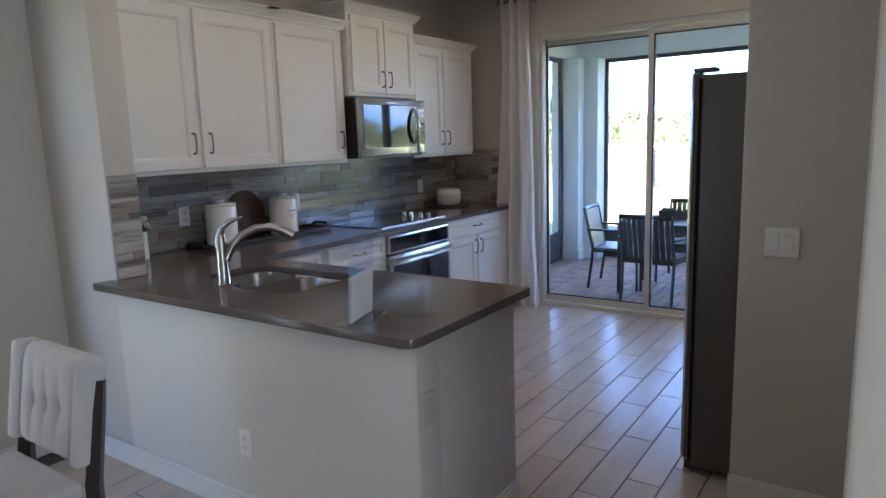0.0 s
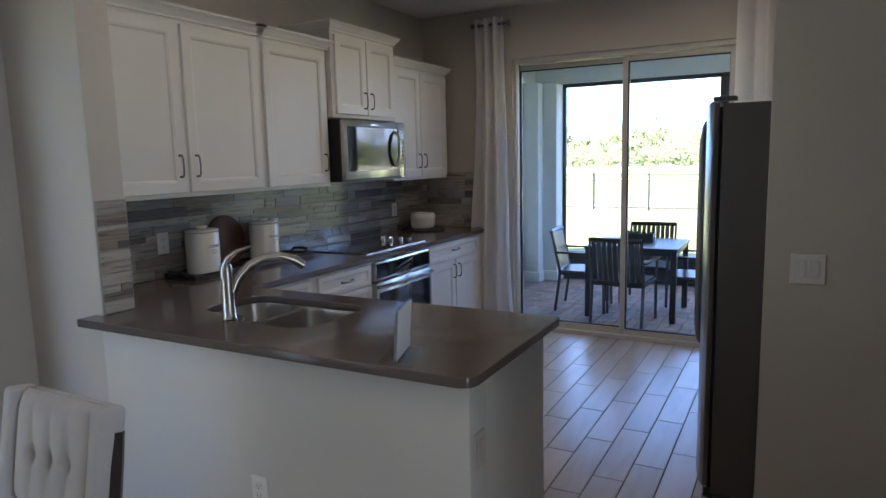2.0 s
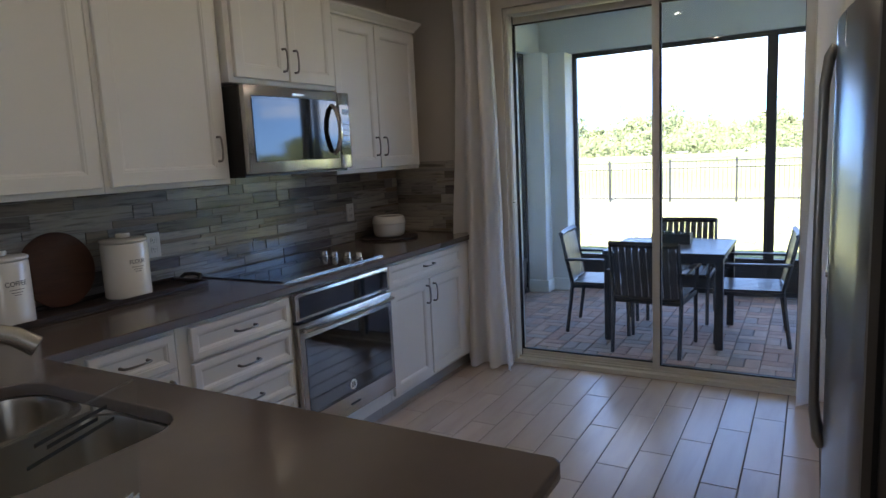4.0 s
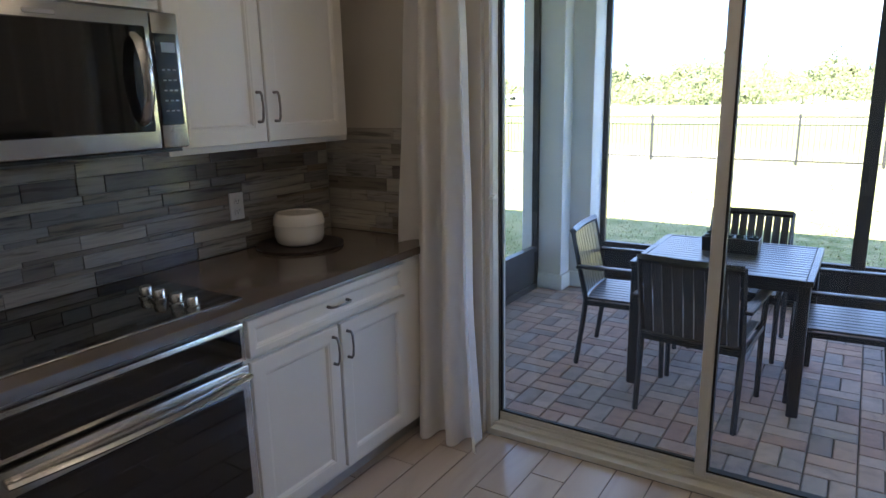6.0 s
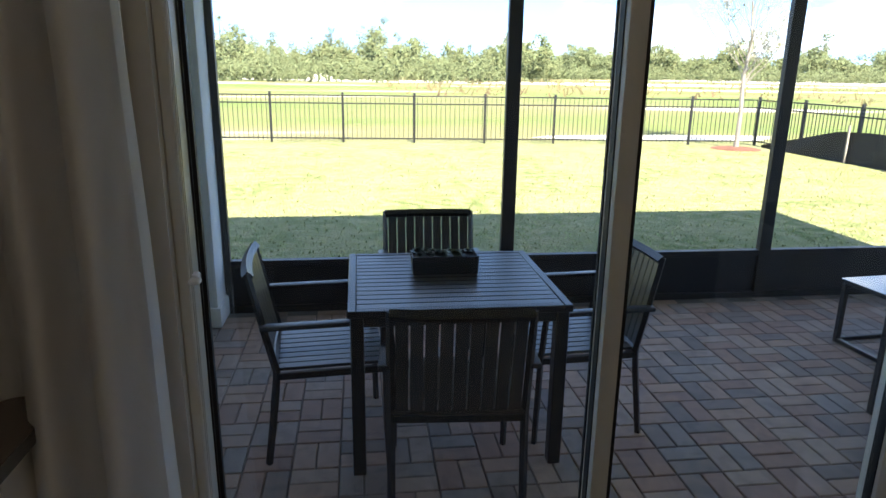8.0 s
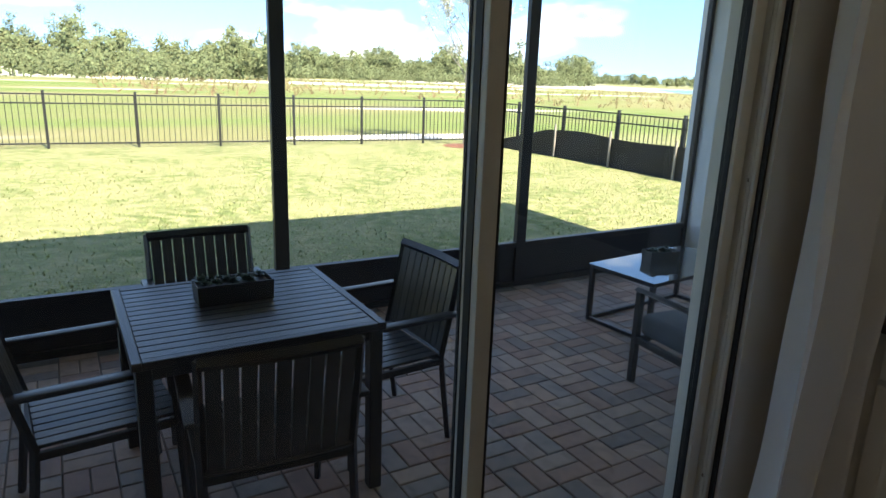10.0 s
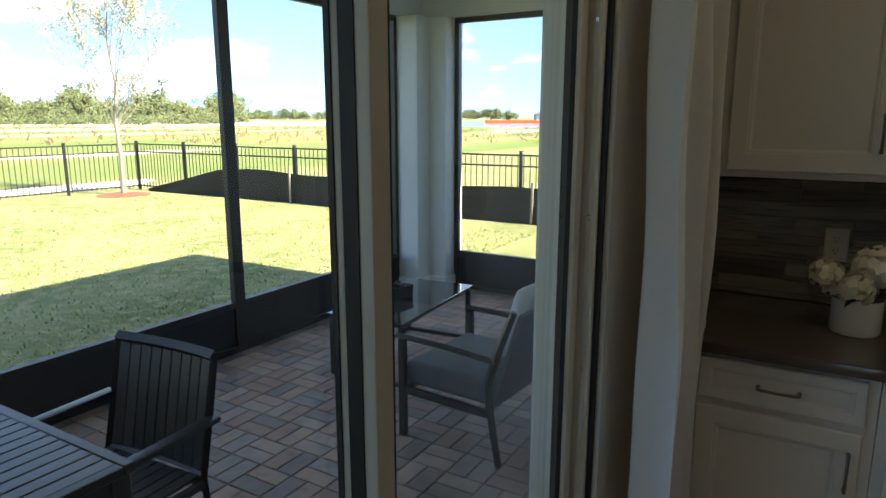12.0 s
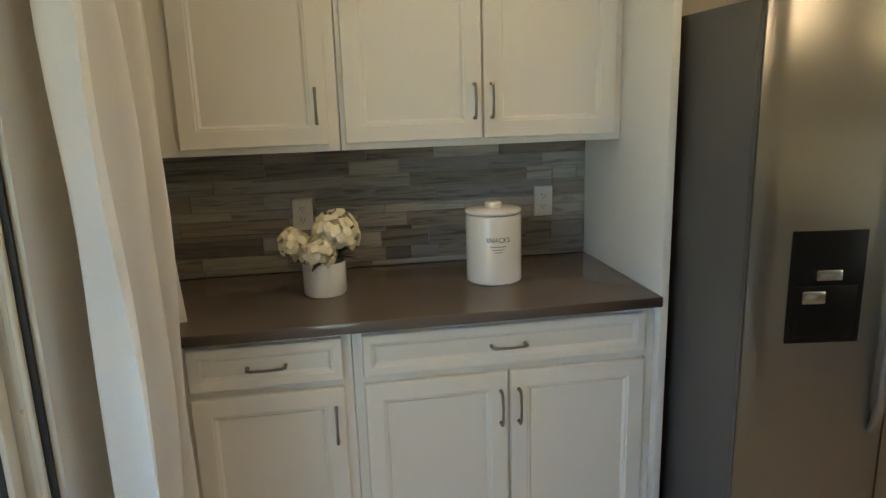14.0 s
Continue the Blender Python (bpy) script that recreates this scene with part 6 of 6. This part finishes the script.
me.from_pydata(vs, [], fs)
me.materials.append(mat("grass_blade", (0.27, 0.29, 0.10), 0.8, var=.3, scale=.8, fine=8, bump=0, per="island", spread=.35, hue=.03))
tagged(new("lawn_grass", me), "short green and straw grass blades", "grass", "", "stuff")

# ---- pieces: floor tiles, backsplash tiles, pavers ----
floor_ob = bpy.data.objects["floor"]
TW, TL = 0.1515, 0.613


def slab_mesh(name, w, l, h, bev, material):
    return finish(rings_panel(bmesh.new(), -w / 2, w / 2, -l / 2, l / 2, [(0, 0), (0, h - bev), (bev, h)], lambda u, v, dd: (u, v, dd)), name, material, 0)


tile_me = slab_mesh("tile", TW - .0055, TL - .0055, .0045, .0015, M_TILE)
rest = bmesh.new()
count = 0
for c in range(-17, 18):
    x = -.279 - TW * c + TW / 2
    if not (XW + .08 < x < 2.15):
        continue
    off = (3.97 - .2043 * c) % TL
    n = -6
    while True:
        y0 = off + n * TL
        n += 1
        if y0 > YN + .02:
            break
        if y0 + TL < -3.1:
            continue
        y1 = min(y0 + TL, YN + .018)
        if y1 - y0 < .03:
            continue
        near = -2.15 < x < 1.05 and y1 > 1.0 and (y1 > 2.5 or x < -0.2)
        if near and count < 300 and y0 + TL <= YN + .018:
            o = new("tile", tile_me)
            o.parent = floor_ob
            o.location = (x, y0 + TL / 2, -.004)
            count += 1
        else:
            rings_panel(rest, x - TW / 2 + .002, x + TW / 2 - .002, y0 + .002, y1 - .002, [(0, 0), (0, .003), (.0015, .0045)], lambda u, v, dd: (u, v, -.004 + dd))
rt = part("tiles_rest", rest, M_TILEJ, floor_ob, smooth=0)
tagged(rt, kind="stuff")


def splash(name, u0, u1, z0, z1, place, seed, label, backing):
    """Random linear mosaic; place(u, z, d) gives the world's point."""
    rnd = random.Random(seed)
    ob = tagged(new(name, finish(backing, name, M_SPGROUT, 0)), label, "backsplash", "", "structure")
    z = z0 + .002
    while z < z1 - .012:
        h = min(rnd.choice((.018, .034, .050, .050, .062)), z1 - z)
        if z1 - (z + h) < .014:
            h = z1 - z
        u = u0 - rnd.uniform(0, .15)
        while u < u1:
            ln = rnd.choice((.10, .18, .25, .30, .38, .45))
            a, b = max(u, u0), min(u + ln, u1)
            u += ln
            if b - a < .012:
                continue
            dpt = rnd.choice((.006, .007, .008))
            cu_, cz_ = (a + b) / 2, (z + z + h) / 2
            q2 = rings_panel(bmesh.new(), a + .0012, b - .0012, z + .0012, z + h - .0012, [(0, 0), (0, dpt - .001), (.001, dpt)], lambda uu, vv, dd: Vector(place(uu, vv, dd + .004)) - Vector(place(cu_, cz_, 0)))
            o = new("tile", finish(q2, "splash_tile", M_SPLASH, 0))
            o.parent = ob
            o.location = place(cu_, cz_, 0)
        z += h
    return ob


SB = UB + .018
splash("trim_backsplash_west", 2.04, YN - .012, CT + .001, SB, lambda u, v, d: (XW + d, u, v), 41, "grey and beige linear glass and stone mosaic backsplash", bx((XW, 2.032, CT + .001), (XW + .005, YN, SB)))
splash("trim_backsplash_north", XW + .013, -2.02, CT + .001, SB + .02, lambda u, v, d: (u, YN - d, v), 42, "grey and beige linear mosaic backsplash return", bx((XW + .006, YN - .005, CT + .001), (-2.018, YN, SB + .02)))
splash("trim_backsplash_east", 4.02, YN - .002, CT + .001, SB, lambda u, v, d: (XE - d, u, v), 43, "grey and beige linear mosaic backsplash behind the side counter", bx((XE - .005, 4.018, CT + .001), (XE, YN - .001, SB)))
splash("trim_backsplash_stub", 1.888, 2.026, CT + .001, SB + .005, lambda u, v, d: (-2.175 + d, u, v), 44, "linear mosaic strip on the wall end", bx((-2.175, 1.884, CT + .001), (-2.170, 2.03, SB + .005)))

patio_ob = bpy.data.objects["patio"]
B, Lb = 0.1025, 0.205
pav_a = slab_mesh("paver", B - .006, Lb - .006, .0135, .004, M_PAVER)
rest = bmesh.new()
count = 0
for i in range(-14, 22):
    for j in range(0, 17):
        cx, cy = i * Lb - .02, 5.88 + j * Lb
        for s in (-.5, .5):
            turn = (i + j) % 2
            x, y = (cx + s * B, cy) if turn else (cx, cy + s * B)
            hw, hl = (B / 2, Lb / 2) if turn else (Lb / 2, B / 2)
            if x - hw < LXW - .1 or x + hw > LXE + .1 or y + hl > SY + .12 or y - hl < YN + WT + .03:
                continue
            if -2.0 < x < 1.6 and 5.9 < y < 7.9 and count < 300 and not (x > .3 and y > 7.1):
                o = new("paver", pav_a)
                o.parent = patio_ob
                o.location = (x, y, PZ - .0135 + .0012 * math.sin(i * 12.9 + j * 7.7 + s))
                if not turn:
                    o.rotation_euler = (0, 0, radians(90))
                count += 1
            else:
                rings_panel(rest, x - hw + .003, x + hw - .003, y - hl + .003, y + hl - .003, [(0, 0), (0, .0095), (.004, .0135)], lambda u, v, dd: (u, v, PZ - .0135 + dd))
pr = part("pavers_rest", rest, M_PAVERJ, patio_ob, smooth=0)
tagged(pr, kind="stuff")
